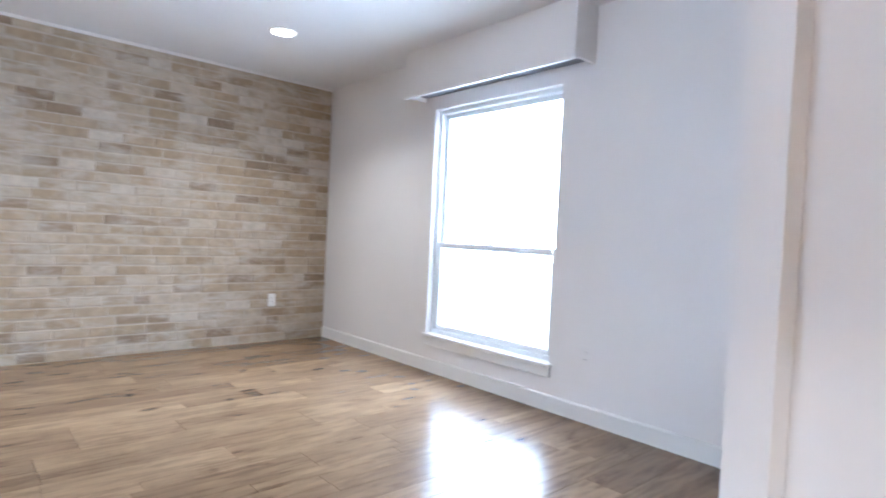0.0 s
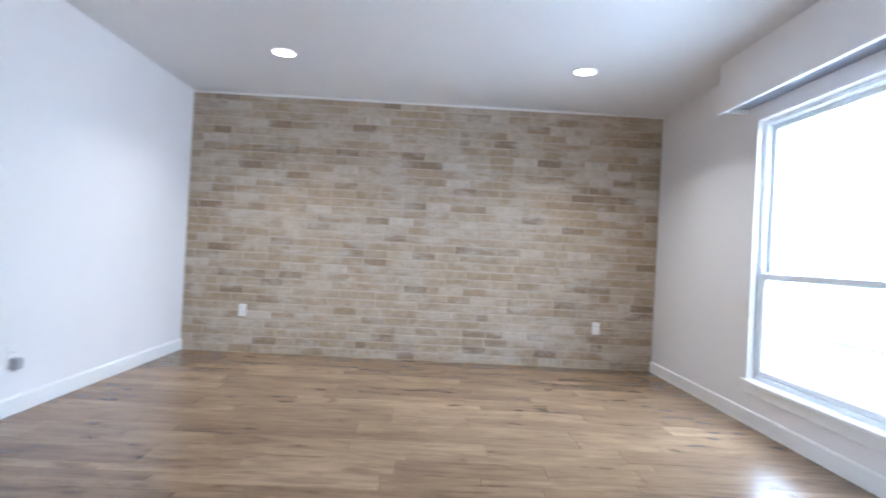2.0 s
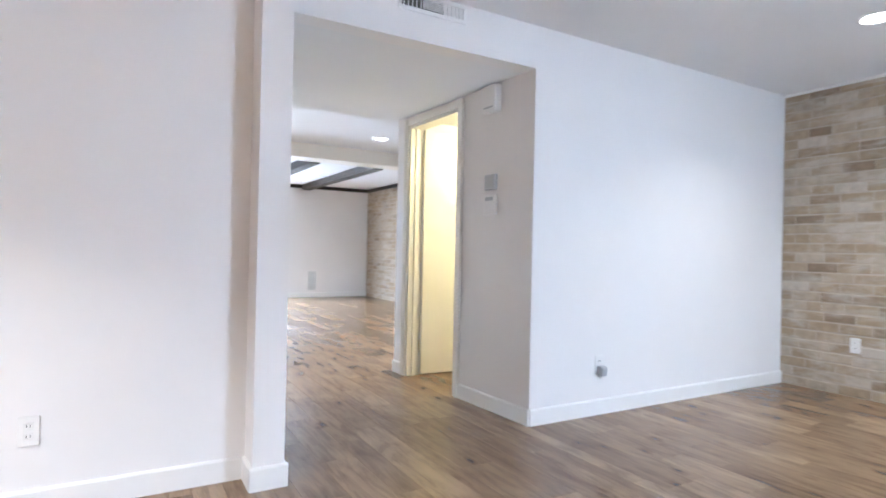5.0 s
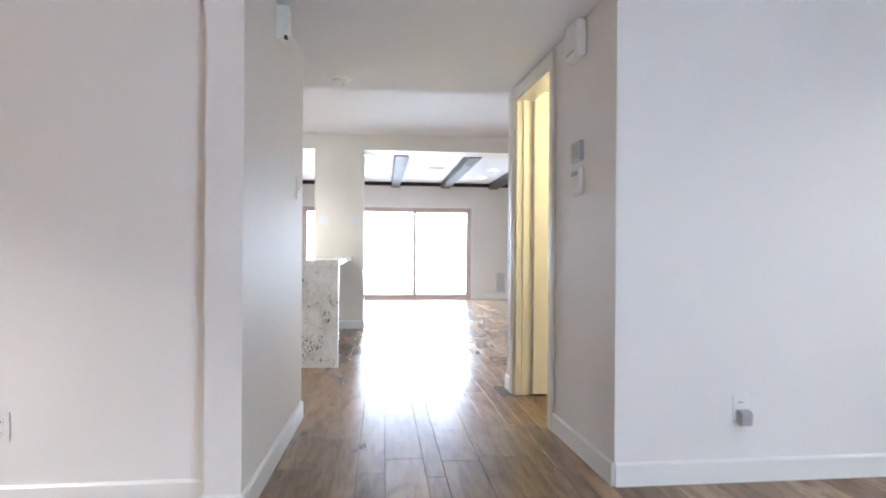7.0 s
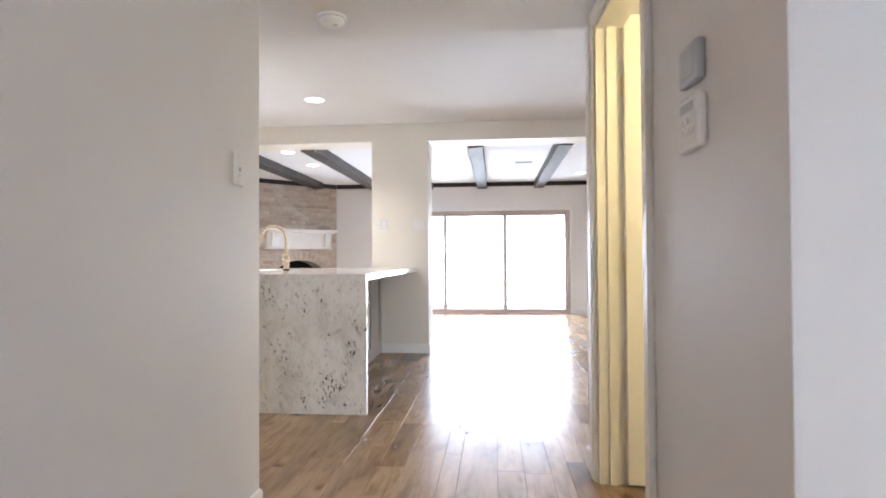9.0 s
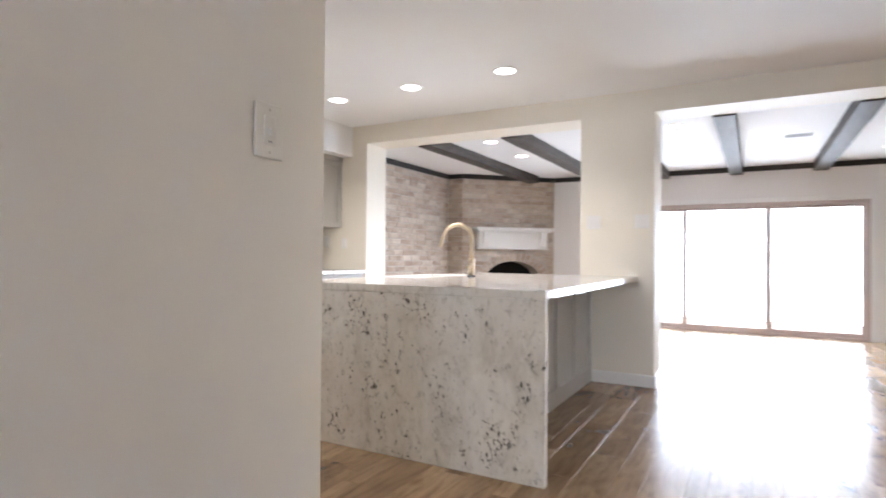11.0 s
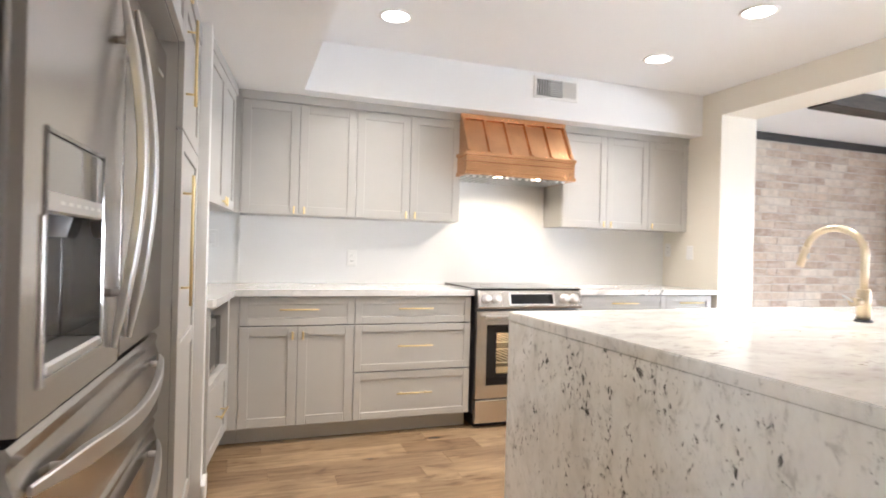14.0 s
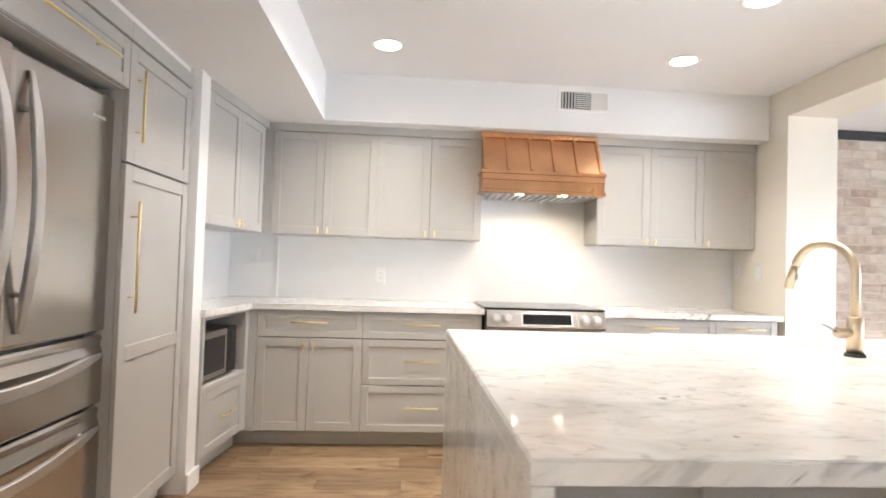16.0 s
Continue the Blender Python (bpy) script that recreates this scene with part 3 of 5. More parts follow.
structure("ground", box(-60, 60, -60, 60, -0.35, -0.20), GRASS, "pale ground outside")
structure("step_patio", box(-1.5, 6.0, YN + T, YN + 4, -0.19, -0.03), MORTAR, "pale concrete patio outside the sliding door")


# ---- kitchen cabinets ----
# every cabinet is built facing local +y with its front at y = 0 and x running along it
EAST = -90            # faces +x
GAP = 0.003


def shaker(name, parent, x0, x1, z0, z1, rail=0.056, mids=()):
    """A five-piece door or drawer front: a recessed panel that carries its stiles and rails."""
    y0, y1 = -0.019, 0.0
    d = part(name, box(x0 + 0.002, x1 - 0.002, y0, -0.009, z0 + 0.002, z1 - 0.002), CAB, parent)
    for a, b in ((x0, x0 + rail), (x1 - rail, x1)):
        part("stile", box(a, b, y0 - .001, y1, z0, z1, 0.0018), CAB, d)
    for a, b in [(z0, z0 + rail), (z1 - rail, z1)] + [(m - rail / 2, m + rail / 2) for m in mids]:
        part("rail", box(x0 + rail, x1 - rail, y0 - .001, y1 - 0.0004, a, b, 0.0018), CAB, d)
    return d


def bar_pull(x0, x1, z0, z1, out=0.032, r=0.0055):
    """A round bar on two posts between two ends."""
    bm = bmesh.new()
    a, b = Vector((x0, out, z0)), Vector((x1, out, z1))
    add_tube(bm, [a, b], r, 10)
    for f in (0.14, 0.86):
        p = a.lerp(b, f)
        add_tube(bm, [(p.x, 0, p.z), p], 0.004, 8)
    return bm


def tab_pull(x, z):
    bm = bmesh.new()
    add_tube(bm, [(x, 0, z), (x, 0.018, z)], 0.004, 8)
    add_box(bm, x - 0.006, x + 0.006, 0.016, 0.024, z - 0.024, z + 0.024, 0.002)
    return bm


def carcass(parent, w, depth, z0, z1, toe=0.0):
    part("body", box(0, w, -depth, -0.021, z0 + toe, z1), CAB, parent)
    # thin dark sheet painted in as shade behind the door gaps
    part("face_gap", box(0.004, w - 0.004, -0.0212, -0.0195, z0 + toe + 0.004, z1 - 0.004), GAP_SHADE, parent, "dark sheet painted as the shade between the doors")
    if toe:
        part("toe_kick", box(0, w, -depth, -0.085, z0, z0 + toe), CAB, parent)


def front(parent, name, x0, x1, z0, z1, pull=None, rail=0.056, mids=()):
    d = shaker(name, parent, x0 + GAP / 2, x1 - GAP / 2, z0 + GAP / 2, z1 - GAP / 2, rail, mids)
    if pull is not None:
        part("handle", pull, BRASS, d, "brushed brass handle")
    return d


def base_unit(label, y_hi, w, drawers, doors, front_x=-1.51):
    """A base cabinet on the range wall. Its local x runs from world y_hi downwards."""
    c = thing("base_cabinet", label, "cabinet", (front_x, y_hi, 0), "kitchen base cabinets", EAST)
    carcass(c, w, front_x - XW, 0, 0.882, 0.100)
    for x0, x1, z0, z1 in drawers:
        m, zc = (x0 + x1) / 2, (z0 + z1) / 2
        front(c, "drawer_front", x0, x1, z0, z1, bar_pull(m - 0.115, m + 0.115, zc + .012, zc + .012), 0.045)
    for x0, x1, z0, z1, hx in doors:
        front(c, "door", x0, x1, z0, z1, tab_pull(hx, z1 - 0.055))
    return c


base_unit("greige shaker base cabinet with one drawer over two doors", 2.122, 0.675, [(0, 0.675, 0.706, 0.878)], [(0, 0.342, 0.105, 0.702, 0.312), (0.342, 0.675, 0.105, 0.702, 0.372)])
base_unit("greige shaker base cabinet with three drawers beside the range", 2.90, 0.777, [(0, 0.777, 0.706, 0.878), (0, 0.777, 0.407, 0.702), (0, 0.777, 0.105, 0.403)], [])
base_unit("wide greige base cabinet between the range and pass-through", 4.50, 0.78, [(0, 0.78, 0.745, 0.878)], [(0, 0.39, 0.12, 0.74, 0.36), (0.39, 0.78, 0.12, 0.74, 0.42)])
base_unit("narrow greige base cabinet at the pass-through wall", 4.94, 0.44, [(0, 0.44, 0.745, 0.878)], [(0, 0.44, 0.12, 0.74, 0.40)])
# corner filler on the range run
fil = thing("corner_filler", "narrow greige filler strip in the cabinet corner", "cabinet", (-1.51, 1.446, 0), "", EAST)
part("strip", box(0, 0.088, -0.03, -0.002, 0.100, 0.882, 0.001), CAB, fil)
part("toe_kick", box(0, 0.168, -0.10, -0.085, 0.0, 0.099), CAB, fil)

# return cabinet with the microwave niche, facing north
RF, SKEW = 1.398, -6.7       # the return stands slightly out of square
ret = thing("microwave_cabinet", "greige return cabinet with an open microwave niche over a drawer", "cabinet", (-1.545, RF, 0), "kitchen base cabinets", SKEW)
rw = 0.645
for b in ((0, 0.075, 0.115, 0.882), (rw - 0.022, rw, 0.0, 0.882)):
    part("side_panel", box(b[0], b[1], -0.60, 0, b[2], b[3], 0.0015), CAB, ret)
part("niche_floor", box(0.075, rw - 0.022, -0.60, -0.001, 0.475, 0.500, 0.001), CAB, ret)
part("niche_back", box(0.075, rw - 0.022, -0.60, -0.58, 0.5, 0.862), CAB, ret)
part("top_rail", box(0.075, rw - 0.022, -0.60, -0.001, 0.862, 0.882), CAB, ret)
# body coloured dark for the shade round the drawer front
part("lower_body", box(0.075, rw - 0.022, -0.60, -0.022, 0.115, 0.474), GAP_SHADE, ret, "drawer box coloured dark as the shade in its gap")
part("toe_kick", box(0, rw - 0.022, -0.60, -0.085, 0, 0.115), CAB, ret)
front(ret, "drawer_front", 0.075, rw - 0.024, 0.12, 0.472, bar_pull(0.24, 0.44, 0.30, 0.30), 0.05)

mw = thing("microwave", "small black and steel microwave oven in the cabinet niche", "microwave", (-1.41, RF - 0.046, 0.500), "", SKEW)
part("body", box(0, 0.46, -0.36, -0.03, 0.012, 0.29, 0.004), STEEL_D, mw)
md = part("door", box(0.13, 0.458, -0.03, 0.0, 0.014, 0.288, 0.006), STEEL, mw, "steel-framed microwave door")
part("window", box(0.165, 0.43, 0.0, 0.003, 0.05, 0.245, 0.002), BLACK_GLASS, md, "black glass")
part("control_panel", box(0.0, 0.127, -0.03, 0.0, 0.014, 0.288, 0.004), BLACK_GLASS, mw)
for fx in (0.04, 0.42):
    part("foot", box(fx - 0.012, fx + 0.012, -0.32, -0.06, 0, 0.012), BLACK, mw)

# worktops
top = thing("worktop", "pale granite worktop in an L along the range wall", "worktop")
bm = bmesh.new()
add_prism(bm, [(XW, 0.30), (-0.895, 0.30), (-0.890, 1.335), (-0.905, 1.352), (-1.485, RF + 0.022), (-1.485, 2.913), (XW, 2.913)], "z", 0.884, 0.921)
bmesh.ops.bevel(bm, geom=[e for e in bm.edges if abs((e.verts[0].co - e.verts[1].co).z) < 1e-5 and e.verts[0].co.z > 0.9], offset=0.003, segments=2, affect="EDGES")
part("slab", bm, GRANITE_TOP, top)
top2 = thing("worktop", "pale granite worktop with dark veins beside the pass-through", "worktop")
part("slab", box(XW, -1.485, 3.722, 4.965, 0.884, 0.921, 0.003, 2), GRANITE, top2)
# backsplash
slab("trim_backsplash_west", [(XW, XW + 0.010, 1.066, 2.92, 0.922, 1.44), (XW, XW + 0.010, 2.92, 3.73, 0.922, 2.16), (XW, XW + 0.010, 3.73, Y_PASS, 0.922, 1.44)], TILE, "smooth glossy white backsplash")
slab("wall_return", [(XW, -0.906, 0.30, 1.066, 0.922, Z_HALL)], WALL, "white painted wall behind the return cabinets")
slab("trim_backsplash_south", [(XW + 0.010, -0.906, 1.066, 1.076, 0.922, 1.42)], TILE, "smooth glossy white backsplash")
slab("trim_tile_edge", [(XW + 0.010, XW + 0.022, 1.425, 1.437, 0.922, 1.37)], TRIM, "slim white tile edge")


def wall_unit(label, loc, turn, w, depth, doors, pulls, z0=1.385, z1=2.112, crown=True):
    c = thing("wall_cabinet", label, "cabinet", loc, "kitchen wall cabinets", turn)
    carcass(c, w, depth, z0, z1)
    for (x0, x1), px in zip(doors, pulls):
        front(c, "door", x0, x1, z0, z1, tab_pull(px, z0 + 0.032))
    if crown:
        part("crown_board", box(-0.001, w + 0.001, -depth, 0.004, z1 + 0.002, Z_HALL - 0.001, 0.001), CAB, c)
    return c


UF = -1.83
wall_unit("greige two-door shaker wall cabinet under the soffit", (UF, 2.168, 0), EAST, 0.736, UF - XW, [(0, 0.376), (0.376, 0.736)], (0.341, 0.406))
wall_unit("greige two-door shaker wall cabinet beside the copper hood", (UF, 2.92, 0), EAST, 0.752, UF - XW, [(0, 0.373), (0.373, 0.752)], (0.338, 0.403))
wall_unit("greige three-door shaker wall cabinet with a warm-lit side", (UF, 4.975, 0), EAST, 1.205, UF - XW, [(0, 0.40), (0.40, 0.805), (0.805, 1.205)], (0.37, 0.77, 0.835))
fil2 = thing("corner_filler", "narrow greige filler between the wall cabinets", "cabinet", (UF, 1.431, 0), "", EAST)
part("strip", box(0, 0.077, -0.03, -0.002, 1.385, Z_HALL - 0.002, 0.001), CAB, fil2)
wall_unit("greige two-door wall cabinet over the return worktop", (-1.80, RF + 0.005, 0), SKEW, 0.885, 0.335, [(0.06, 0.45), (0.45, 0.885)], (0.42, 0.48))

# tall pantry and cabinet above the refrigerator
PF = 1.265
pan = thing("pantry_cabinet", "tall greige pantry cabinet with long brass handles", "cabinet", (-0.765, PF, 0), "tall cabinets")
carcass(pan, 0.64, PF - 0.31, 0, 2.06, 0.10)
front(pan, "lower_door", 0, 0.64, 0.105, 1.565, bar_pull(0.575, 0.575, 0.965, 1.42), 0.06, (0.80,))
front(pan, "upper_door", 0, 0.64, 1.572, 2.055, bar_pull(0.575, 0.575, 1.66, 1.96), 0.06)
part("crown_board", box(0, 0.64, -0.9, 0.004, 2.062, 2.135, 0.001), CAB, pan)
ovf = thing("over_fridge_cabinet", "greige lift-up cabinet above the refrigerator", "cabinet", (-0.123, PF, 0), "tall cabinets")
carcass(ovf, 1.145, PF - 0.31, 1.855, 2.06)
front(ovf, "door", 0, 1.145, 1.858, 2.055, bar_pull(0.13, 0.96, 1.945, 1.945), 0.05)
part("crown_board", box(0, 1.145, -0.9, 0.004, 2.062, 2.135, 0.001), CAB, ovf)
part("side_panel", box(1.126, 1.145, -0.9, -0.125, 0, 1.854), CAB, ovf)
slab("trim_soffit_filler", [(-0.765, 1.07, 0.31, PF - 0.012, 2.137, Z_HALL - .001)], WALL, "white filler above the tall cabinets")


# ---- appliances ----
def holed_panel(x0, x1, z0, z1, hx0, hx1, hz0, hz1, y0, y1):
    """A panel facing +y with a rectangular opening right through it, as one closed shell."""
    bm = bmesh.new()
    rings = [[bm.verts.new((x, y, z)) for x, z in ((a, c), (b, c), (b, d), (a, d))]
             for y in (y0, y1) for a, b, c, d in ((x0, x1, z0, z1), (hx0, hx1, hz0, hz1))]
    for p, q in ((rings[0], rings[1]), (rings[2], rings[3]), (rings[0], rings[2]), (rings[1], rings[3])):
        for k in range(4):
            bm.faces.new((p[k], p[(k + 1) % 4], q[(k + 1) % 4], q[k]))
    return bm


def bow_bar(pts, across, half, thick):
    """A flat bar with softened corners swept along a bow, narrowing at its two tips."""
    bm, u, rings, n = bmesh.new(), Vector(across), [], len(pts)
    for k, p in enumerate(pts):
        d = (Vector(pts[min(k + 1, n - 1)]) - Vector(pts[max(k - 1, 0)])).normalized()
        v = d.cross(u).normalized()
        f = 0.45 + 0.55 * min(1.0, k / 3, (n - 1 - k) / 3)
        a, c, e = half * f, thick * f, 0.3 * thick
        rings.append([bm.verts.new(Vector(p) + u * x + v * y) for x, y in
                      ((-a + e, -c), (a - e, -c), (a, -c + e), (a, c - e), (a - e, c), (-a + e, c), (-a, c - e), (-a, -c + e))])
    for r0, r1 in zip(rings, rings[1:]):
        for k in range(8):
            bm.faces.new((r0[k], r0[(k + 1) % 8], r1[(k + 1) % 8], r1[k]))
    bm.faces.new(rings[0])
    bm.faces.new(rings[-1][::-1])
    return bm


def refrigerator():
    f = thing("refrigerator", "stainless french-door refrigerator with dispenser and two freezer drawers", "refrigerator", (-0.137, 1.211, 0), "", -1.9)
    w, h = 1.13, 1.835
    part("body", box(0.006, w - 0.006, -0.80, -0.075, 0.03, 1.80, 0.004), STEEL_D, f, "dark grey cabinet sides")
    for hx in (0.06, w - 0.06):
        part("hinge_cover", box(hx - 0.05, hx + 0.05, -0.16, -0.02, 1.80, 1.835, 0.006), STEEL_D, f)
    m = w / 2
    d1 = part("door", box(0.0, m - 0.004, -0.07, 0.0, 0.90, 1.82, 0.014, 3), STEEL, f)
    # dispenser door, built round its recess
    rx0, rx1, rz0, rz1 = m + 0.160, w - 0.080, 0.965, 1.365
    d2 = part("door", holed_panel(m + 0.004, w, 0.90, 1.82, rx0, rx1, rz0, rz1, -0.07, 0.0), STEEL, f)
    bm = bmesh.new()
    add_box(bm, rx0, rx1, -0.078, -0.07, rz0, rz1)
    for b in ((rx0, rx0 + 0.006, rz0, rz1), (rx1 - 0.006, rx1, rz0, rz1)):
        add_box(bm, b[0], b[1], -0.07, 0.004, b[2], b[3], 0.002)
    add_box(bm, rx0 + .006, rx1 - .006, -0.07, 0.003, rz1 - 0.008, rz1, 0.002)
    dp = part("dispenser", bm, PANEL, d2, "glossy grey water and ice dispenser recess")
    part("control_panel", box(rx0 + 0.006, rx1 - 0.006, -0.045, 0.002, 1.226, rz1 - 0.008, 0.006, 2), PANEL, d2, "glossy grey control panel")
    part("icon_strip", box(rx0 + 0.008, rx1 - 0.008, 0.0018, 0.0032, 1.232, 1.262), STEEL_H, d2, "pale strip of small icons")
    for k in range(6):
        part("control_mark", box(rx0 + 0.030 + k * 0.042, rx0 + 0.052 + k * 0.042, 0.003, 0.0042, 1.244, 1.250), PLASTIC, d2)
    bm = bmesh.new()
    for b in ((rx0 - 0.010, rx0, rz0 - 0.014, 1.224), (rx1, rx1 + 0.010, rz0 - 0.014, 1.224), (rx0, rx1, rz0 - 0.014, rz0)):
        add_box(bm, b[0], b[1], -0.002, 0.005, b[2], b[3], 0.002)
    part("recess_rim", bm, STEEL, d2, "slim bright rim")
    part("tray", box(rx0 + 0.006, rx1 - 0.006, -0.07, 0.006, rz0, rz0 + 0.022, 0.005), STEEL_H, d2, "drip tray")
    part("nozzle", add_tube(bmesh.new(), [((rx0 + rx1) / 2, -0.035, 1.228), ((rx0 + rx1) / 2, -0.035, 1.190)], [0.028, 0.018], 16), PLASTIC_G, d2)
    # long bowed flat handles at the split, their tips on the door
    for k, door in ((-1, d1), (1, d2)):
        x0 = m + k * 0.062
        pts = [(x0 + k * 0.012 * (1 - math.sin(math.pi * q / 20)), 0.008 + 0.048 * math.sin(math.pi * q / 20) ** 1.1, 1.765 - 0.82 * q / 20) for q in range(21)]
        h = part("handle", bow_bar(pts, (1, 0, 0), 0.020, 0.010), STEEL_H, door, "long bowed flat steel handle")
        for q in (3, 17):
            part("standoff", add_tube(bmesh.new(), [(pts[q][0], -0.002, pts[q][2]), (pts[q][0], pts[q][1] - 0.004, pts[q][2])], 0.009, 10), STEEL_H, h, "steel handle post")
    for z0, z1 in ((0.615, 0.885), (0.06, 0.605)):
        bm = bmesh.new()
        add_prism(bm, [(-0.07, z0), (-0.012, z0), (0.0, z0 + 0.012), (0.0, z1 - 0.075), (-0.012, z1 - 0.035), (-0.006, z1 - 0.010), (-0.014, z1), (-0.07, z1)], "x", 0, w)
        dr = part("freezer_drawer", bm, STEEL, f, "steel drawer with a scooped upper edge")
        pts = [(0.035 + (w - 0.07) * q / 20, 0.006 + 0.056 * math.sin(math.pi * q / 20) ** 0.8, z1 - 0.088 + 0.012 * math.cos(2 * math.pi * q / 20)) for q in range(21)]
        h = part("handle", bow_bar(pts, (0, 0, 1), 0.019, 0.009), STEEL_H, dr, "wide bowed flat steel drawer handle")
        for q in (2, 18):
            part("standoff", add_tube(bmesh.new(), [(pts[q][0], -0.006, pts[q][2]), (pts[q][0], pts[q][1] - 0.004, pts[q][2])], 0.009, 10), STEEL_H, h, "steel handle post")
    part("mark", box(0.07, 0.15, 0.0002, 0.0012, 1.715, 1.727), STEEL_H, d1, "small plain maker's mark")
    part("toe_grille", box(0.02, w - 0.02, -0.12, -0.06, 0.0, 0.055), STEEL_D, f)
    return f


refrigerator()


def kitchen_range():
    w = 0.786
    r = thing("kitchen_range", "stainless slide-in electric range with a lit oven", "range", (-1.47, 3.711, 0), "", EAST)
    d = XW + 1.47 + 0.015          # back, local y
    bm = bmesh.new()
    for b in ((0, 0.05, 0.09, 0.905), (w - 0.05, w, 0.09, 0.905), (0.05, w - 0.05, 0.09, 0.27), (0.05, w - 0.05, 0.72, 0.905)):
        add_box(bm, b[0], b[1], d, -0.045, b[2], b[3])
    add_box(bm, 0.05, w - 0.05, d, d + 0.06, 0.27, 0.72)
    part("body", bm, STEEL_D, r, "dark oven body with an enamel cavity")
    part("cooktop", box(-0.008, w + 0.008, d, -0.005, 0.923, 0.933, 0.003, 2), BLACK_GLASS, r, "black ceramic glass cooktop")
    part("cooktop_trim", box(-0.001, w + 0.001, d, -0.03, 0.905, 0.9225), STEEL_R, r)
    for bx, by, br in ((0.20, -0.18, 0.095), (0.58, -0.18, 0.11), (0.20, -0.44, 0.075), (0.58, -0.44, 0.08)):
        part("burner_mark", add_lathe(bmesh.new(), (bx, by, 0.9332), (0, 0, 1), [(br, 0), (br, 0.0002), (br - 0.003, 0.0003)], 36), BLACK_GLASS, r)
    bm = bmesh.new()
    add_prism(bm, [(-0.045, 0.80), (0.03, 0.80), (0.033, 0.812), (0.0, 0.918), (-0.03, 0.922), (-0.045, 0.9)], "x", 0, w)
    cp = part("control_panel", bm, STEEL_R, r)
    nrm = Vector((0, 0.106, 0.033)).normalized()
    for kx in (0.06, 0.135, w - 0.135, w - 0.06):
        c = Vector((kx, 0.0175, 0.862))
        k = add_lathe(bmesh.new(), c, nrm, [(0.034, -0.002), (0.034, 0.005), (0.028, 0.007), (0.026, 0.03), (0.020, 0.034)], 24)
        part("knob", k, STEEL_H, cp, "chrome range knob")
    bm = box(0.215, w - 0.225, -0.001, 0.0035, -0.043, 0.043, 0.001)
    dsp = part("display", bm, STEEL_H, cp, "bright-rimmed display")
    dsp.matrix_local = Matrix.Translation((0, 0.0175, 0.862)) @ Matrix.Rotation(math.atan2(0.033, 0.106), 4, "X")
    part("screen", box(0.228, w - 0.238, 0.003, 0.0050, -0.033, 0.033), BLACK_GLASS, dsp, "black display glass")
    # oven door round its window
    wx0, wx1, wz0, wz1 = 0.075, w - 0.075, 0.285, 0.69
    door = part("oven_door", holed_panel(0.003, w - 0.003, 0.20, 0.782, wx0, wx1, wz0, wz1, -0.04, 0.0), STEEL_R, r)
    bm = bmesh.new()
    for b in ((wx0, wx0 + 0.075, wz0, wz1), (wx1 - 0.075, wx1, wz0, wz1), (wx0 + 0.075, wx1 - 0.075, wz0, wz0 + 0.075), (wx0 + 0.075, wx1 - 0.075, wz1 - 0.055, wz1)):
        add_box(bm, b[0], b[1], -0.03, -0.004, b[2], b[3])
    part("window_border", bm, BLACK_GLASS, door, "black glass border")
    pn = part("oven_window", box(wx0 + 0.07, wx1 - 0.07, -0.016, -0.012, wz0 + 0.07, wz1 - 0.05), GLASS, door)
    pn.visible_shadow = False
    bm = bmesh.new()
    add_tube(bm, [(0.05, 0.048, 0.745), (w - 0.05, 0.048, 0.745)], 0.013, 14, squash=(1.0, 0.8))
    for hx in (0.075, w - 0.075):
        add_tube(bm, [(hx, -0.001, 0.745), (hx, 0.048, 0.745)], 0.010, 10)
    part("oven_handle", bm, STEEL_H, door, "round steel handle")
    part("oven_liner", box(0.052, w - 0.052, d + 0.0605, d + 0.066, 0.272, 0.718), ENAMEL, r, "grey enamel oven back")
    part("oven_floor", box(0.052, w - 0.052, d + 0.067, -0.05, 0.2705, 0.278), ENAMEL, r, "grey enamel oven floor")
    for rz in (0.42, 0.56):
        bm = bmesh.new()
        for k in range(15):
            x = 0.07 + k * (w - 0.14) / 14
            add_tube(bm, [(x, d + 0.07, rz), (x, -0.07, rz)], 0.0025, 6)
        for y in (d + 0.08, -0.07):
            add_tube(bm, [(0.055, y, rz), (w - 0.055, y, rz)], 0.004, 6)
        part("rack", bm, STEEL_H, r, "wire oven rack")
    part("oven_bulb", add_lathe(bmesh.new(), (w - 0.12, d + 0.062, 0.66), (0, 1, 0), [(0.022, 0), (0.022, 0.01), (0.012, 0.02)], 16), BULB, r, "lit oven lamp")
    part("drawer", box(0.003, w - 0.003, -0.04, 0.002, 0.035, 0.19, 0.006, 2), STEEL_R, r)
    ol = bpy.data.lights.new("oven_lamp", "POINT")
    ol.energy, ol.color, ol.shadow_soft_size = 26.0, (1.0, 0.66, 0.30), 0.02
    new("oven_lamp", ol).location = (-1.47 + d + 0.12, 3.711 - w + 0.30, 0.64)
    part("plinth", box(0.02, w - 0.02, d, -0.06, 0.0, 0.089), BLACK, r)
    return r


kitchen_range()


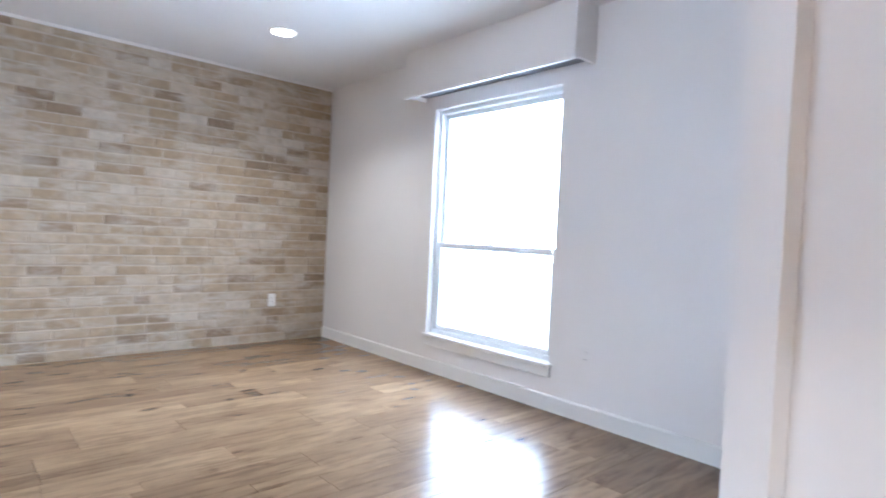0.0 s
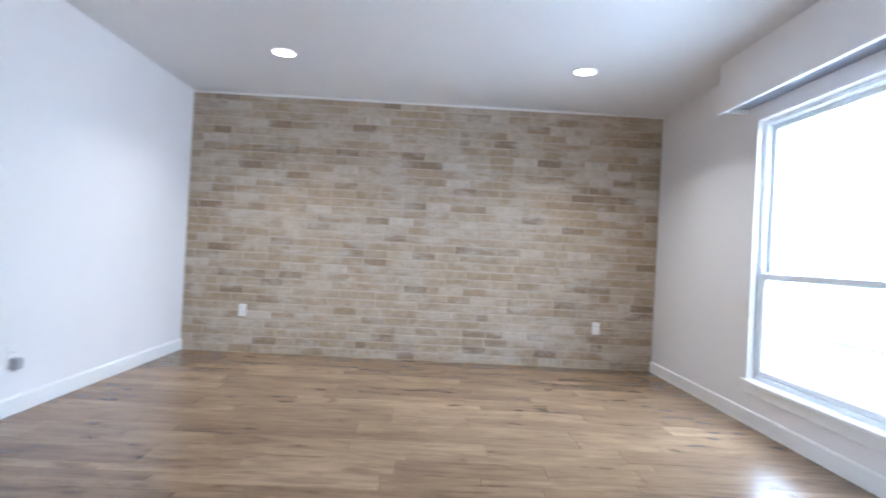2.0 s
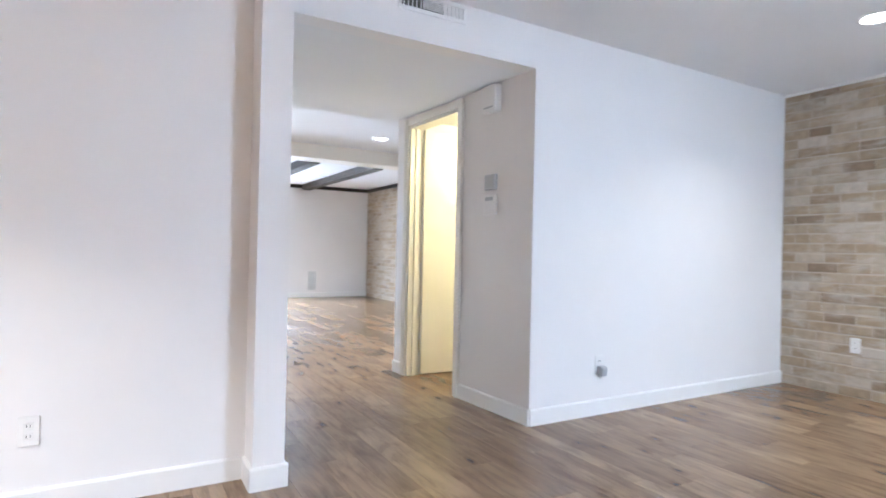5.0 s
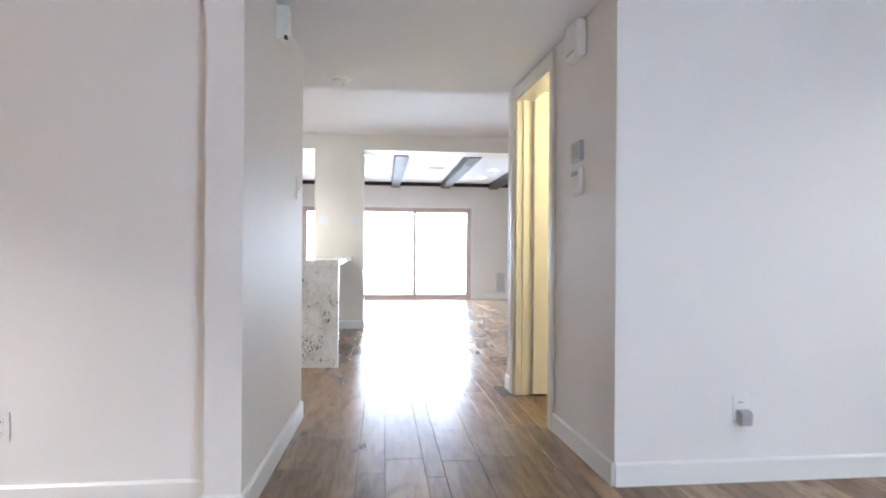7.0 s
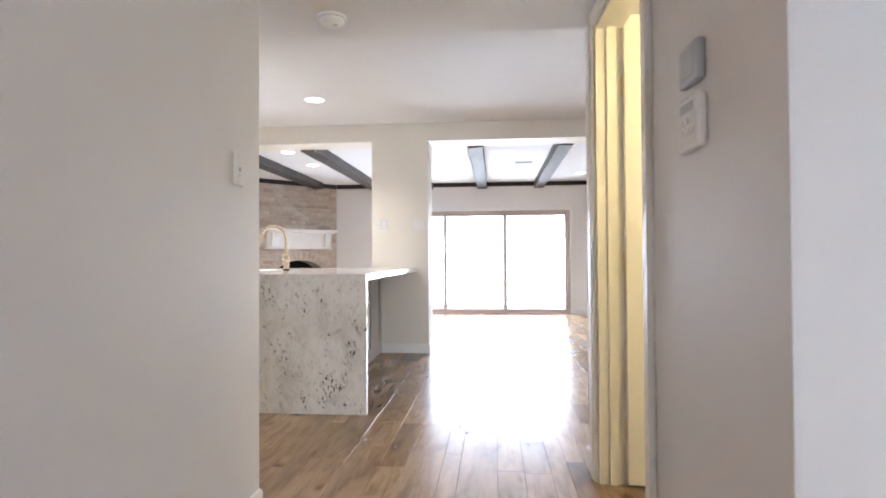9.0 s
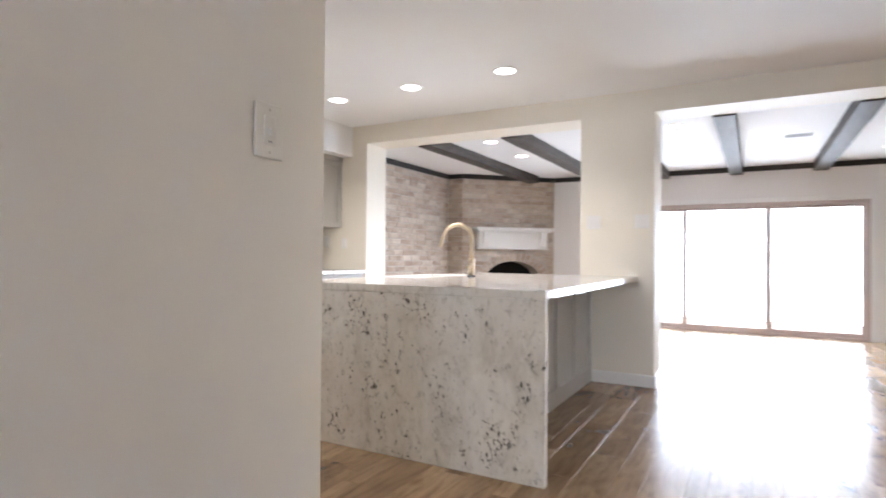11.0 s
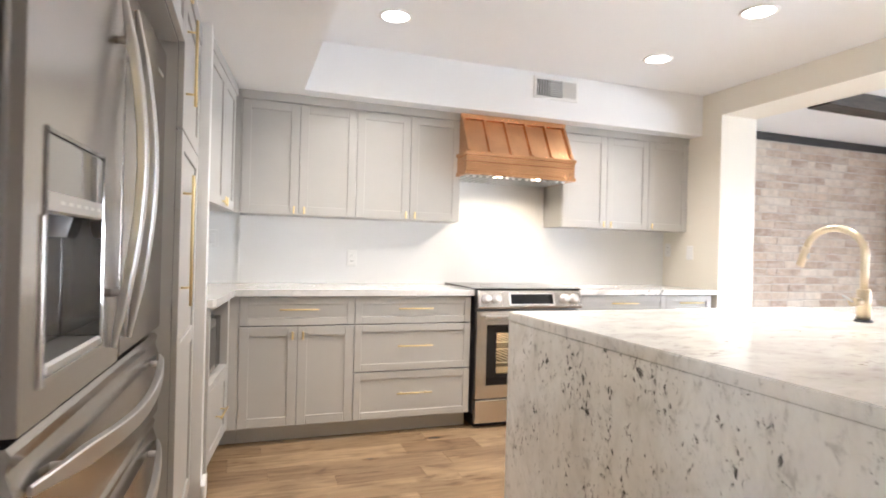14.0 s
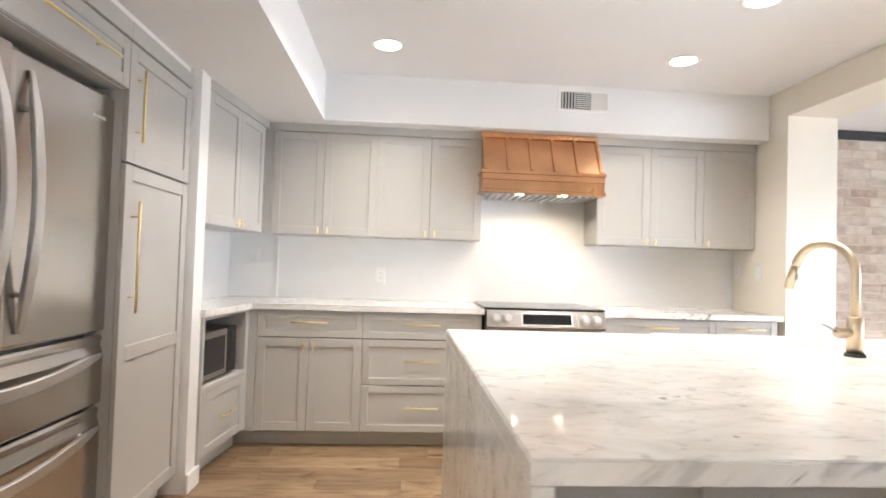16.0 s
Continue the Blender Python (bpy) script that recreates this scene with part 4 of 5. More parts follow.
def range_hood():
    w, z0 = 0.862, 1.715
    h = thing("range_hood", "copper range hood with standing seams and two lit lamps", "range hood", (-1.65, 3.757, 0), "", EAST)
    back = XW + 1.65 + 0.012
    bm = bmesh.new()
    # open-bottomed band
    add_box(bm, 0, w, -0.02, 0.0, z0, 1.865)
    add_box(bm, 0, 0.02, back, -0.02, z0, 1.865)
    add_box(bm, w - 0.02, w, back, -0.02, z0, 1.865)
    part("band", bm, COPPER, h)
    bm = bmesh.new()
    for a, b, o in ((z0 - 0.004, z0 + 0.022, 0.009), (1.800, 1.806, 0.004), (1.845, 1.872, 0.010)):
        add_box(bm, -o, w + o, -0.02, o, a, b, 0.003)
        add_box(bm, -o, 0.02, back, -0.0205, a, b, 0.003)
        add_box(bm, w - 0.02, w + o, back, -0.0205, a, b, 0.003)
    part("band_moulding", bm, COPPER, h)
    bm = bmesh.new()
    add_prism(bm, [(back, 1.873), (-0.012, 1.873), (-0.150, 2.135), (-0.150, 2.162), (back, 2.162)], "x", 0.012, w - 0.012)
    part("canopy", bm, COPPER, h)
    for k in range(6):
        x = 0.02 + k * (w - 0.04) / 5
        bm = bmesh.new()
        add_prism(bm, [(-0.012, 1.873), (0.004, 1.878), (-0.134, 2.139), (-0.150, 2.135)], "x", x - 0.009, x + 0.009)
        part("seam", bm, COPPER, h, "standing copper seam")
    part("top_strip", box(0.004, w - 0.004, -0.152, -0.136, 2.128, 2.164, 0.002), COPPER, h)
    part("filter_plate", box(0.02, w - 0.02, back, -0.02, 1.770, 1.780), BLACK, h, "dark filter plate")
    for k in range(16):
        x = 0.045 + k * (w - 0.09) / 15
        bm = bmesh.new()
        add_prism(bm, [(x - 0.014, 1.726), (x - 0.012, 1.706), (x + 0.012, 1.706), (x + 0.014, 1.726)], "y", back + 0.03, -0.085)
        part("baffle", bm, BAFFLE, h)
    part("front_plate", box(0.02, w - 0.02, -0.085, -0.02, 1.716, 1.726), STEEL, h)
    for x in (0.27, 0.58):
        part("lamp_lens", add_lathe(bmesh.new(), (x, -0.062, 1.716), (0, 0, -1), [(0.021, 0), (0.021, 0.002), (0.015, 0.003)], 20), BULB, h, "lit halogen lens")
    return h


range_hood()
for hy in (3.48, 3.17):
    s = spot_lamp("hood_lamp", (-1.71, hy, 1.700), 7.0, (1.0, 0.84, 0.62), 124, 0.55, 0.015)
    s.rotation_euler = (0, radians(20), 0)

# ---- island ----
IX0, IX1, IY0 = -0.28, 1.352, 2.572
isl = thing("kitchen_island", "white speckled granite waterfall island with greige panelled side", "island")
bm = bmesh.new()
SKY0, SKY1, SKX = 3.49, 4.29, 0.115      # sink notch
add_prism(bm, [(IX0, IY0), (IX1, IY0), (IX1, Y_PASS), (IX0, Y_PASS), (IX0, SKY1), (SKX, SKY1), (SKX, SKY0), (IX0, SKY0)], "z", 0.880, 0.921)
bmesh.ops.bevel(bm, geom=[e for e in bm.edges if abs((e.verts[0].co - e.verts[1].co).z) < 1e-5], offset=0.004, segments=2, affect="EDGES")
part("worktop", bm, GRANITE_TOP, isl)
part("waterfall", box(IX0, IX1, IY0 + 0.001, IY0 + 0.040, 0.0, 0.8795, 0.003, 2), GRANITE, isl)
part("body", box(-0.20, 0.935, IY0 + 0.042, 3.48, 0.10, 0.878), CAB, isl)
part("body", box(0.14, 0.935, 3.48, 4.30, 0.10, 0.878), CAB, isl)
part("body", box(-0.20, 0.935, 4.30, Y_PASS - 0.002, 0.10, 0.878), CAB, isl)
part("sink_base", box(-0.20, 0.14, 3.481, 4.299, 0.10, 0.60), CAB, isl)
part("toe_kick", box(-0.13, 0.935, IY0 + 0.042, Y_PASS - 0.002, 0.0, 0.099), CAB, isl)
# panelled east side: rails, stiles and recessed panels
bm = bmesh.new()
part("panel_back", box(0.935, 0.945, IY0 + 0.042, Y_PASS - 0.002, 0.0, 0.878), CAB, isl)
ys = [IY0 + 0.042, 3.10, 3.57, 4.04, 4.51, Y_PASS - 0.002]
for k, y in enumerate(ys):
    a, b = (y, y + 0.075) if k == 0 else ((y - 0.075, y) if k == 5 else (y - 0.045, y + 0.045))
    part("stile", box(0.945, 0.963, a, b, 0.0, 0.878, 0.002), CAB, isl)
for y0, y1 in zip(ys, ys[1:]):
    a = y0 + (0.075 if y0 == ys[0] else 0.045)
    b = y1 - (0.075 if y1 == ys[-1] else 0.045)
    part("rail", box(0.945, 0.9625, a, b, 0.0, 0.13, 0.002), CAB, isl)
    part("rail", box(0.945, 0.9625, a, b, 0.80, 0.878, 0.002), CAB, isl)
for k, y in enumerate((IY0 + 0.05, 3.05, 4.31)):
    d = part("door", box(-0.22, -0.201, y, min(y + 0.43, Y_PASS - .01), 0.11, 0.87, 0.002), CAB, isl)

sink = thing("farmhouse_sink", "white fireclay apron-front sink set into the island", "sink")
bm = bmesh.new()
sx0, sx1, sy0, sy1 = -0.300, 0.113, 3.494, 4.286
for b in ((sx0, sx0 + 0.045, sy0, sy1, 0.64, 0.9225), (sx1 - 0.022, sx1, sy0, sy1, 0.64, 0.9225), (sx0 + 0.045, sx1 - 0.022, sy0, sy0 + 0.022, 0.64, 0.9225),
          (sx0 + 0.045, sx1 - 0.022, sy1 - 0.022, sy1, 0.64, 0.9225), (sx0 + 0.045, sx1 - 0.022, sy0 + 0.022, sy1 - 0.022, 0.64, 0.67)):
    add_box(bm, *b, 0.006, 2)
part("basin", bm, CERAMIC, sink)
part("drain", add_lathe(bmesh.new(), (-0.08, 3.89, 0.670), (0, 0, 1), [(0.045, 0), (0.045, 0.003), (0.03, 0.004), (0.028, 0.001)], 24), STEEL_H, sink, "steel drain")

fx, fy, fz = 0.275, 3.985, 0.921
fau = thing("kitchen_faucet", "brushed bronze gooseneck pull-down faucet on the island", "faucet", (fx, fy, fz))
part("base_ring", add_lathe(bmesh.new(), (0, 0, 0), (0, 0, 1), [(0.033, 0), (0.033, 0.006), (0.029, 0.012)], 28), BLACK, fau, "dark base ring")
part("body", add_lathe(bmesh.new(), (0, 0, 0.012), (0, 0, 1), [(0.026, 0), (0.026, 0.126), (0.024, 0.128), (0.018, 0.1285)], 28), FAUCET, fau)
dirn = Vector((-0.944, -0.33, 0)).normalized()
R = 0.112
pts = [Vector((0, 0, 0.138)), Vector((0, 0, 0.22)), Vector((0, 0, 0.292))]
for k in range(1, 19):
    a = math.pi * k / 18 * 0.93
    pts.append(Vector((0, 0, 0.292)) + dirn * (R - R * math.cos(a)) + Vector((0, 0, R * math.sin(a))))
part("neck", add_tube(bmesh.new(), pts, 0.0155, 16), FAUCET, fau)
tip, dn = pts[-1], (pts[-1] - pts[-2]).normalized()
part("spray_head", add_tube(bmesh.new(), [tip - dn * 0.004, tip + dn * 0.02, tip + dn * 0.085, tip + dn * 0.09], [0.0160, 0.0172, 0.0178, 0.015], 18), FAUCET, fau)
part("spray_button", box(-0.007, 0.007, -0.006, 0.006, -0.014, 0.014, 0.003), PLASTIC_G, fau, "small grey spray button").location = tip + dn * 0.04 + Vector((0.016, 0.006, 0))
hub = Vector((0, -0.026, 0.085))
part("handle_hub", add_tube(bmesh.new(), [(0, -0.015, 0.085), (0, -0.072, 0.085)], [0.0175, 0.0175], 20), FAUCET, fau)
part("lever", add_tube(bmesh.new(), [(0, -0.068, 0.088), (0, -0.10, 0.103), (0, -0.125, 0.112)], [0.006, 0.005, 0.004], 10), STEEL_H, fau, "slim metal lever")


# ---- living room ----
for k, bx in enumerate((-0.97, 0.02, 1.0, 1.98, 3.0, 4.0)):
    y1 = YN - 0.018 if bx > -0.6 else 8.83
    b = thing("ceiling_beam", "dark-stained rough wooden ceiling beam", "beam", (bx, 0, 0), "living room beams")
    bm = box(-0.085, 0.085, Y_PASS2 + 0.002, y1, 2.285, Z_LIV - 0.001)
    bmesh.ops.subdivide_edges(bm, edges=[e for e in bm.edges if abs(e.verts[0].co.y - e.verts[1].co.y) > 1], cuts=24)
    for v in bm.verts:
        nz = noise.noise_vector(Vector((v.co.x * 9 + k * 5, v.co.y * 2.2, v.co.z * 9)))
        v.co += Vector((nz.x * 0.006, 0, nz.z * 0.005 if v.co.z < 2.35 else 0))
    part("timber", bm, BEAM, b)
bm = bmesh.new()
ZC0, ZC1 = 2.325, Z_LIV - 0.001
add_box(bm, -0.73, XE, YN - 0.02, YN - 0.0005, ZC0, ZC1)
add_box(bm, XE - 0.02, XE - 0.001, Y_PASS2, YN - 0.02, ZC0, ZC1)
add_box(bm, -2.15 + 0.004, -2.128, Y_PASS2, 8.03, ZC0, ZC1)
add_box(bm, -2.128, -1.88, 8.03, 8.046, ZC0, ZC1)
add_box(bm, -1.49, 5.0, Y_PASS2 + 0.0005, Y_PASS2 + 0.02, ZC0, ZC1)
structure("trim_crown", bm, CROWN, "dark-stained wooden crown trim")
DIAG = pose(-1.88, 8.05, 0, 0, 0, 45)
structure("trim_crown_fireplace", box(0, 1.60, -0.022, -0.004, ZC0, ZC1), CROWN, "dark-stained wooden crown trim").matrix_world = DIAG


def mantel():
    m = thing("mantel_shelf", "white-painted wooden mantel shelf with scrolled brackets", "mantel")
    m.matrix_world = DIAG
    part("shelf", box(0.17, 1.52, -0.24, 0.0, 1.505, 1.545, 0.006, 2), TRIM, m)
    part("bed_moulding", box(0.21, 1.48, -0.20, 0.0, 1.475, 1.504, 0.006), TRIM, m)
    part("frieze", box(0.24, 1.45, -0.10, 0.0, 1.215, 1.474, 0.003), TRIM, m)
    for x in (0.30, 1.30):
        bm = bmesh.new()
        add_prism(bm, [(-0.10, 1.235), (-0.135, 1.25), (-0.16, 1.32), (-0.17, 1.40), (-0.195, 1.474), (-0.10, 1.474)], "x", x, x + 0.10)
        part("bracket", bm, TRIM, m)
    part("lower_bead", box(0.22, 1.47, -0.112, 0.0, 1.195, 1.214, 0.004), TRIM, m)
    return m


mantel()

grille = thing("wall_grille", "cream louvred return-air grille low on the wall", "vent", (4.07, YN, 0.14))
part("frame", add_box(add_box(add_box(add_box(bmesh.new(), 0, 0.22, -0.012, 0, 0, 0.02), 0, 0.22, -0.012, 0, 0.41, 0.43), 0, 0.02, -0.012, 0, 0.02, 0.41), 0.20, 0.22, -0.012, 0, 0.02, 0.41), TRIM, grille)
part("backing", box(0.02, 0.20, -0.002, -0.0005, 0.02, 0.41), PLASTIC_G, grille)
for k in range(16):
    bm = bmesh.new()
    z = 0.03 + k * 0.0237
    add_prism(bm, [(-0.003, z + 0.012), (-0.010, z), (-0.011, z + 0.003), (-0.004, z + 0.015)], "x", 0.02, 0.20)
    part("slat", bm, TRIM, grille)

# ---- fittings on walls and ceilings ----
def louvre(name, label, m, w, h, n, frame=0.022, d=0.012, flaps=True):
    """A register facing local -y, its lower left corner at the origin."""
    v = thing(name, label, "vent")
    v.matrix_world = m
    bm = bmesh.new()
    for b in ((0, w, 0, frame), (0, w, h - frame, h), (0, frame, frame, h - frame), (w - frame, w, frame, h - frame)):
        add_box(bm, b[0], b[1], -d, 0, b[2], b[3], 0.002)
    part("frame", bm, TRIM, v)
    # the duct's shade is painted on as a dark backing
    part("backing", box(frame, w - frame, -0.002, -0.0005, frame, h - frame), GAP_SHADE, v, "dark backing painted as the shade in the duct")
    a, b = frame, w - frame
    third = (b - a) / 3
    for k in range(n):
        z = frame + 0.004 + (h - 2 * frame - 0.008) * (k + 0.5) / n
        bm = bmesh.new()
        add_prism(bm, [(-0.003, z + 0.004), (-d + 0.001, z - 0.003), (-d + 0.001, z - 0.001), (-0.003, z + 0.007)], "x", a + third, b - third)
        part("slat", bm, TRIM, v)
    for s in (0, 1):
        for k in range(5):
            x = (a if s == 0 else b - third) + third * (k + 0.5) / 5
            bm = bmesh.new()
            q = 1 if s == 0 else -1.9          # the two ends lean away from each other
            add_prism(bm, [(x + q * 0.004, -0.003), (x - q * 0.004, -d + 0.001), (x - q * 0.002, -d + 0.001), (x + q * 0.006, -0.003)], "z", frame, h - frame)
            part("side_slat", bm, TRIM, v)
    return v


louvre("kitchen_register", "white louvred air register on the kitchen soffit", pose(X_SOFF, 3.42, 2.306, 0, 0, 90), 0.37, 0.165, 8)
louvre("hall_register", "white louvred air register above the hall opening", pose(1.79, 0.03, 2.318, 0, 0, 0), 0.425, 0.105, 6)
louvre("ceiling_register", "small white louvred register in the living room ceiling", pose(2.47, 6.98, Z_LIV - 0.001, -90, 0, 0) , 0.30, 0.24, 8)


def downlight(x, y, z, lens=None):
    d = thing("downlight", "lit white recessed downlight in the ceiling", "downlight", (x, y, z), "recessed downlights")
    part("trim_ring", add_lathe(bmesh.new(), (0, 0, 0), (0, 0, -1), [(0.098, 0.0005), (0.098, 0.003), (0.088, 0.007), (0.078, 0.005), (0.077, 0.001)], 32), TRIM, d)
    part("lens", add_lathe(bmesh.new(), (0, 0, 0), (0, 0, -1), [(0.0765, 0.001), (0.0765, 0.0045), (0.05, 0.006)], 32), lens or LED, d, "glowing lens")


for x, y in ((4.26, -1.11), (4.29, -3.34)):
    downlight(x, y, Z_FRONT)
    disc_lamp("front_downlight_lamp", (x, y, Z_FRONT - 0.012), P_FRONT, WARM)
# the last one, at (3.5, 2.3), is added to light the hall's west wall
for x, y in ((-1.137, 2.24), (-1.12, 4.04), (-0.38, 2.28), (-0.32, 4.02), (0.545, 3.99), (3.5, 4.1), (3.5, 2.3)):
    downlight(x, y, Z_KIT)
    disc_lamp("kitchen_downlight_lamp", (x, y, Z_KIT - 0.012), P_KIT, KITW)
for x, y in ((1.5, 6.06), (1.5, 7.1), (1.5, 8.18), (3.6, 7.2), (3.6, 8.2), (-0.45, 5.95), (-0.46, 6.96), (4.3, 6.4)):
    downlight(x, y, Z_LIV, LED_DAY)
for x, y in ((-0.45, 5.95), (-0.46, 6.96), (1.5, 7.1), (3.6, 7.2)):
    disc_lamp("living_downlight_lamp", (x, y, Z_LIV - 0.012), 14, (1.0, 0.94, 0.86))
# unseen downlight with a strong lamp, added to brighten the foyer walls
downlight(-1.3, -1.8, Z_FRONT)
disc_lamp("foyer_fill_lamp", (-1.3, -1.8, Z_FRONT - 0.012), P_FOYER, (1.0, 0.90, 0.78))
# closet lamp
cl = thing("closet_light", "round lit globe light on the closet ceiling", "ceiling light", (3.4, 0.75, Z_HALL))
part("base", add_lathe(bmesh.new(), (0, 0, 0), (0, 0, -1), [(0.07, 0), (0.07, 0.015), (0.05, 0.02)], 24), TRIM, cl)
part("globe", add_lathe(bmesh.new(), (0, 0, -0.02), (0, 0, -1), [(0.05, 0), (0.085, 0.03), (0.095, 0.07), (0.07, 0.12), (0.01, 0.135)], 24), glow("warm_globe", (1.0, 0.74, 0.36), 10), cl)
pl = bpy.data.lights.new("closet_lamp", "POINT")
pl.energy, pl.color, pl.shadow_soft_size = P_CLOSET, (1.0, 0.78, 0.36), 0.08
new("closet_lamp", pl).location = (3.4, 0.75, Z_HALL - 0.22)


def plate(m, kind, label, w=0.072, h=0.116):
    """A wall plate facing local -y, centred on the origin."""
    p = thing("socket" if kind == "socket" else "light_switch", label, "socket" if kind == "socket" else "switch")
    p.matrix_world = m
    part("cover", box(-w / 2, w / 2, -0.006, 0, -h / 2, h / 2, 0.003, 2), PLASTIC, p)
    gangs = max(1, round(w / 0.06)) if w > 0.1 else 1
    for g in range(gangs):
        cx = (g - (gangs - 1) / 2) * 0.046
        if kind == "socket":
            for z in (0.020, -0.020):
                f = part("outlet_face", box(cx - 0.016, cx + 0.016, -0.0085, -0.005, z - 0.014, z + 0.014, 0.003), PLASTIC, p)
                for sx in (-0.006, 0.006):
                    part("slot", box(cx + sx - 0.0012, cx + sx + 0.0012, -0.0092, -0.008, z - 0.004, z + 0.005), BLACK, f)
        else:
            r = part("rocker", box(cx - 0.016, cx + 0.016, -0.0095, -0.005, -0.033, 0.033, 0.003), PLASTIC, p)
            part("screw", add_lathe(bmesh.new(), (cx, -0.006, 0.048), (0, -1, 0), [(0.004, 0), (0.003, 0.001)], 10), STEEL_H, p)
            part("screw", add_lathe(bmesh.new(), (cx, -0.006, -0.048), (0, -1, 0), [(0.004, 0), (0.003, 0.001)], 10), STEEL_H, p)
    return p


FE, FW, FS, FN = -90, 90, 0, 180       # turns for plates that face -x, +x, -y, +y
plate(pose(XE - 0.004, -0.53, 0.395, 0, 0, FE), "socket", "white double socket on the brick wall")
plate(pose(XE - 0.004, -3.86, 0.385, 0, 0, FE), "socket", "white double socket on the brick wall")
plate(pose(2.39, YS, 0.39, 0, 0, FN), "socket", "white double socket beside the window")
plate(pose(0.27, 0.02, 0.325, 0, 0, FS), "socket", "white double socket on the foyer wall")
plate(pose(3.30, 0.03, 0.33, 0, 0, FS), "socket", "white double socket with a plug-in unit")
dim = thing("light_switch", "white dimmer switch plate on the hall wall", "switch")
dim.matrix_world = pose(HL - 0.0035, 0.967, 1.36, 0, 0, FW - 1.5)
part("cover", box(-0.042, 0.042, -0.006, 0, -0.062, 0.062, 0.004, 2), PLASTIC, dim)
part("dimmer_face", box(-0.017, 0.017, -0.0075, -0.005, -0.034, 0.034, 0.002), PLASTIC, dim)
part("toggle", box(-0.005, 0.005, -0.016, -0.007, -0.010, 0.006, 0.002), PLASTIC, dim, "small white toggle")
part("slider_slot", box(-0.006, 0.006, -0.0082, -0.007, -0.026, -0.022), PLASTIC_G, dim, "grey slider slot")
for z in (-0.048, 0.048):
    part("screw", add_lathe(bmesh.new(), (0, -0.006, z), (0, -1, 0), [(0.004, 0), (0.003, 0.001)], 10), STEEL_H, dim)
plate(pose(0.975, Y_PASS, 1.385, 0, 0, FS), "switch", "cream double switch plate on the column", 0.118, 0.116)
plate(pose(1.38, Y_PASS, 1.385, 0, 0, FS), "switch", "cream double switch plate on the column", 0.118, 0.116)
plate(pose(-1.79, Y_PASS, 1.21, 0, 0, FS), "switch", "white switch plate beside the pass-through")
plate(pose(-2.05, Y_PASS, 1.23, 0, 0, FS), "socket", "white socket in the kitchen corner")
plate(pose(XW + 0.010, 2.20, 1.105, 0, 0, FW), "socket", "white double socket on the backsplash")
plate(pose(XW + 0.010, 1.265, 1.22, 0, 0, FW), "switch", "white switch plate on the backsplash")

plug = thing("plug_in_unit", "small grey plug-in air freshener in the socket", "air freshener", (3.305, 0.021, 0.285))
bm = bmesh.new()
add_prism(bm, [(0.008, -0.020), (-0.038, -0.030), (-0.044, 0.022), (-0.030, 0.036), (0.008, 0.034)], "x", -0.026, 0.026)
bmesh.ops.bevel(bm, geom=bm.edges[:], offset=0.004, segments=2, affect="EDGES")
part("body", bm, PLASTIC_G, plug)
part("refill", add_tube(bmesh.new(), [(0, -0.014, -0.024), (0, -0.014, -0.034), (0, -0.014, -0.037)], [0.012, 0.013, 0.008], 16), PLASTIC, plug, "white refill bottle")


def on_hall_east(y, z):
    return HALL_E @ pose(0, y, z, 0, 0, -90)


th = thing("thermostat", "silver-framed wall thermostat with a grey display", "thermostat")
th.matrix_world = on_hall_east(0.41, 1.515)
part("case", box(-0.060, 0.060, -0.024, 0, -0.052, 0.052, 0.008, 3), PLASTIC_G, th, "silver-grey case")
part("screen", box(-0.042, 0.042, -0.0255, -0.0235, -0.034, 0.038, 0.001), material("lcd", (0.46, 0.47, 0.47), 0.2), th, "pale display")
kp = thing("alarm_keypad", "white alarm keypad below the thermostat", "keypad")
kp.matrix_world = on_hall_east(0.41, 1.365)
part("case", box(-0.066, 0.066, -0.026, 0, -0.070, 0.070, 0.010, 3), PLASTIC, kp)
part("screen", box(-0.042, 0.042, -0.0275, -0.0255, 0.026, 0.050, 0.001), PLASTIC_G, kp, "grey display strip")
for k in range(6):
    part("key", box(-0.042 + (k % 3) * 0.032, -0.020 + (k % 3) * 0.032, -0.0285, -0.0255, -0.03 + (k // 3) * 0.024, -0.014 + (k // 3) * 0.024, 0.002), PLASTIC, kp)
ch = thing("door_chime", "white door chime box high on the hall wall", "door chime")
ch.matrix_world = on_hall_east(0.40, 2.07)
part("cover", box(-0.075, 0.075, -0.055, 0, -0.095, 0.085, 0.010, 3), PLASTIC, ch)
part("grille", box(-0.05, 0.05, -0.0565, -0.0545, -0.07, -0.06), PLASTIC_G, ch)
mo = thing("alarm_sensor", "white wedge-shaped alarm sensor high on the hall wall", "sensor", (HL - 0.018, 0.42, 2.00), "", 88.5)
bm = bmesh.new()
add_prism(bm, [(0, 0.0), (-0.020, 0.0), (-0.055, 0.045), (-0.055, 0.155), (0, 0.155)], "x", -0.032, 0.032)
part("case", bm, PLASTIC, mo)
part("lens", box(-0.016, 0.016, -0.045, -0.030, 0.010, 0.022), BLACK, mo, "small dark lens") 
sm = thing("smoke_detector", "round white smoke detector on the hall ceiling", "smoke detector", (1.43, 1.54, Z_HALL))
part("base", add_lathe(bmesh.new(), (0, 0, 0), (0, 0, -1), [(0.068, 0), (0.068, 0.012), (0.062, 0.014)], 28), PLASTIC, sm)
part("cap", add_lathe(bmesh.new(), (0, 0, -0.014), (0, 0, -1), [(0.056, 0), (0.058, 0.012), (0.046, 0.026), (0.02, 0.030)], 28), PLASTIC, sm)
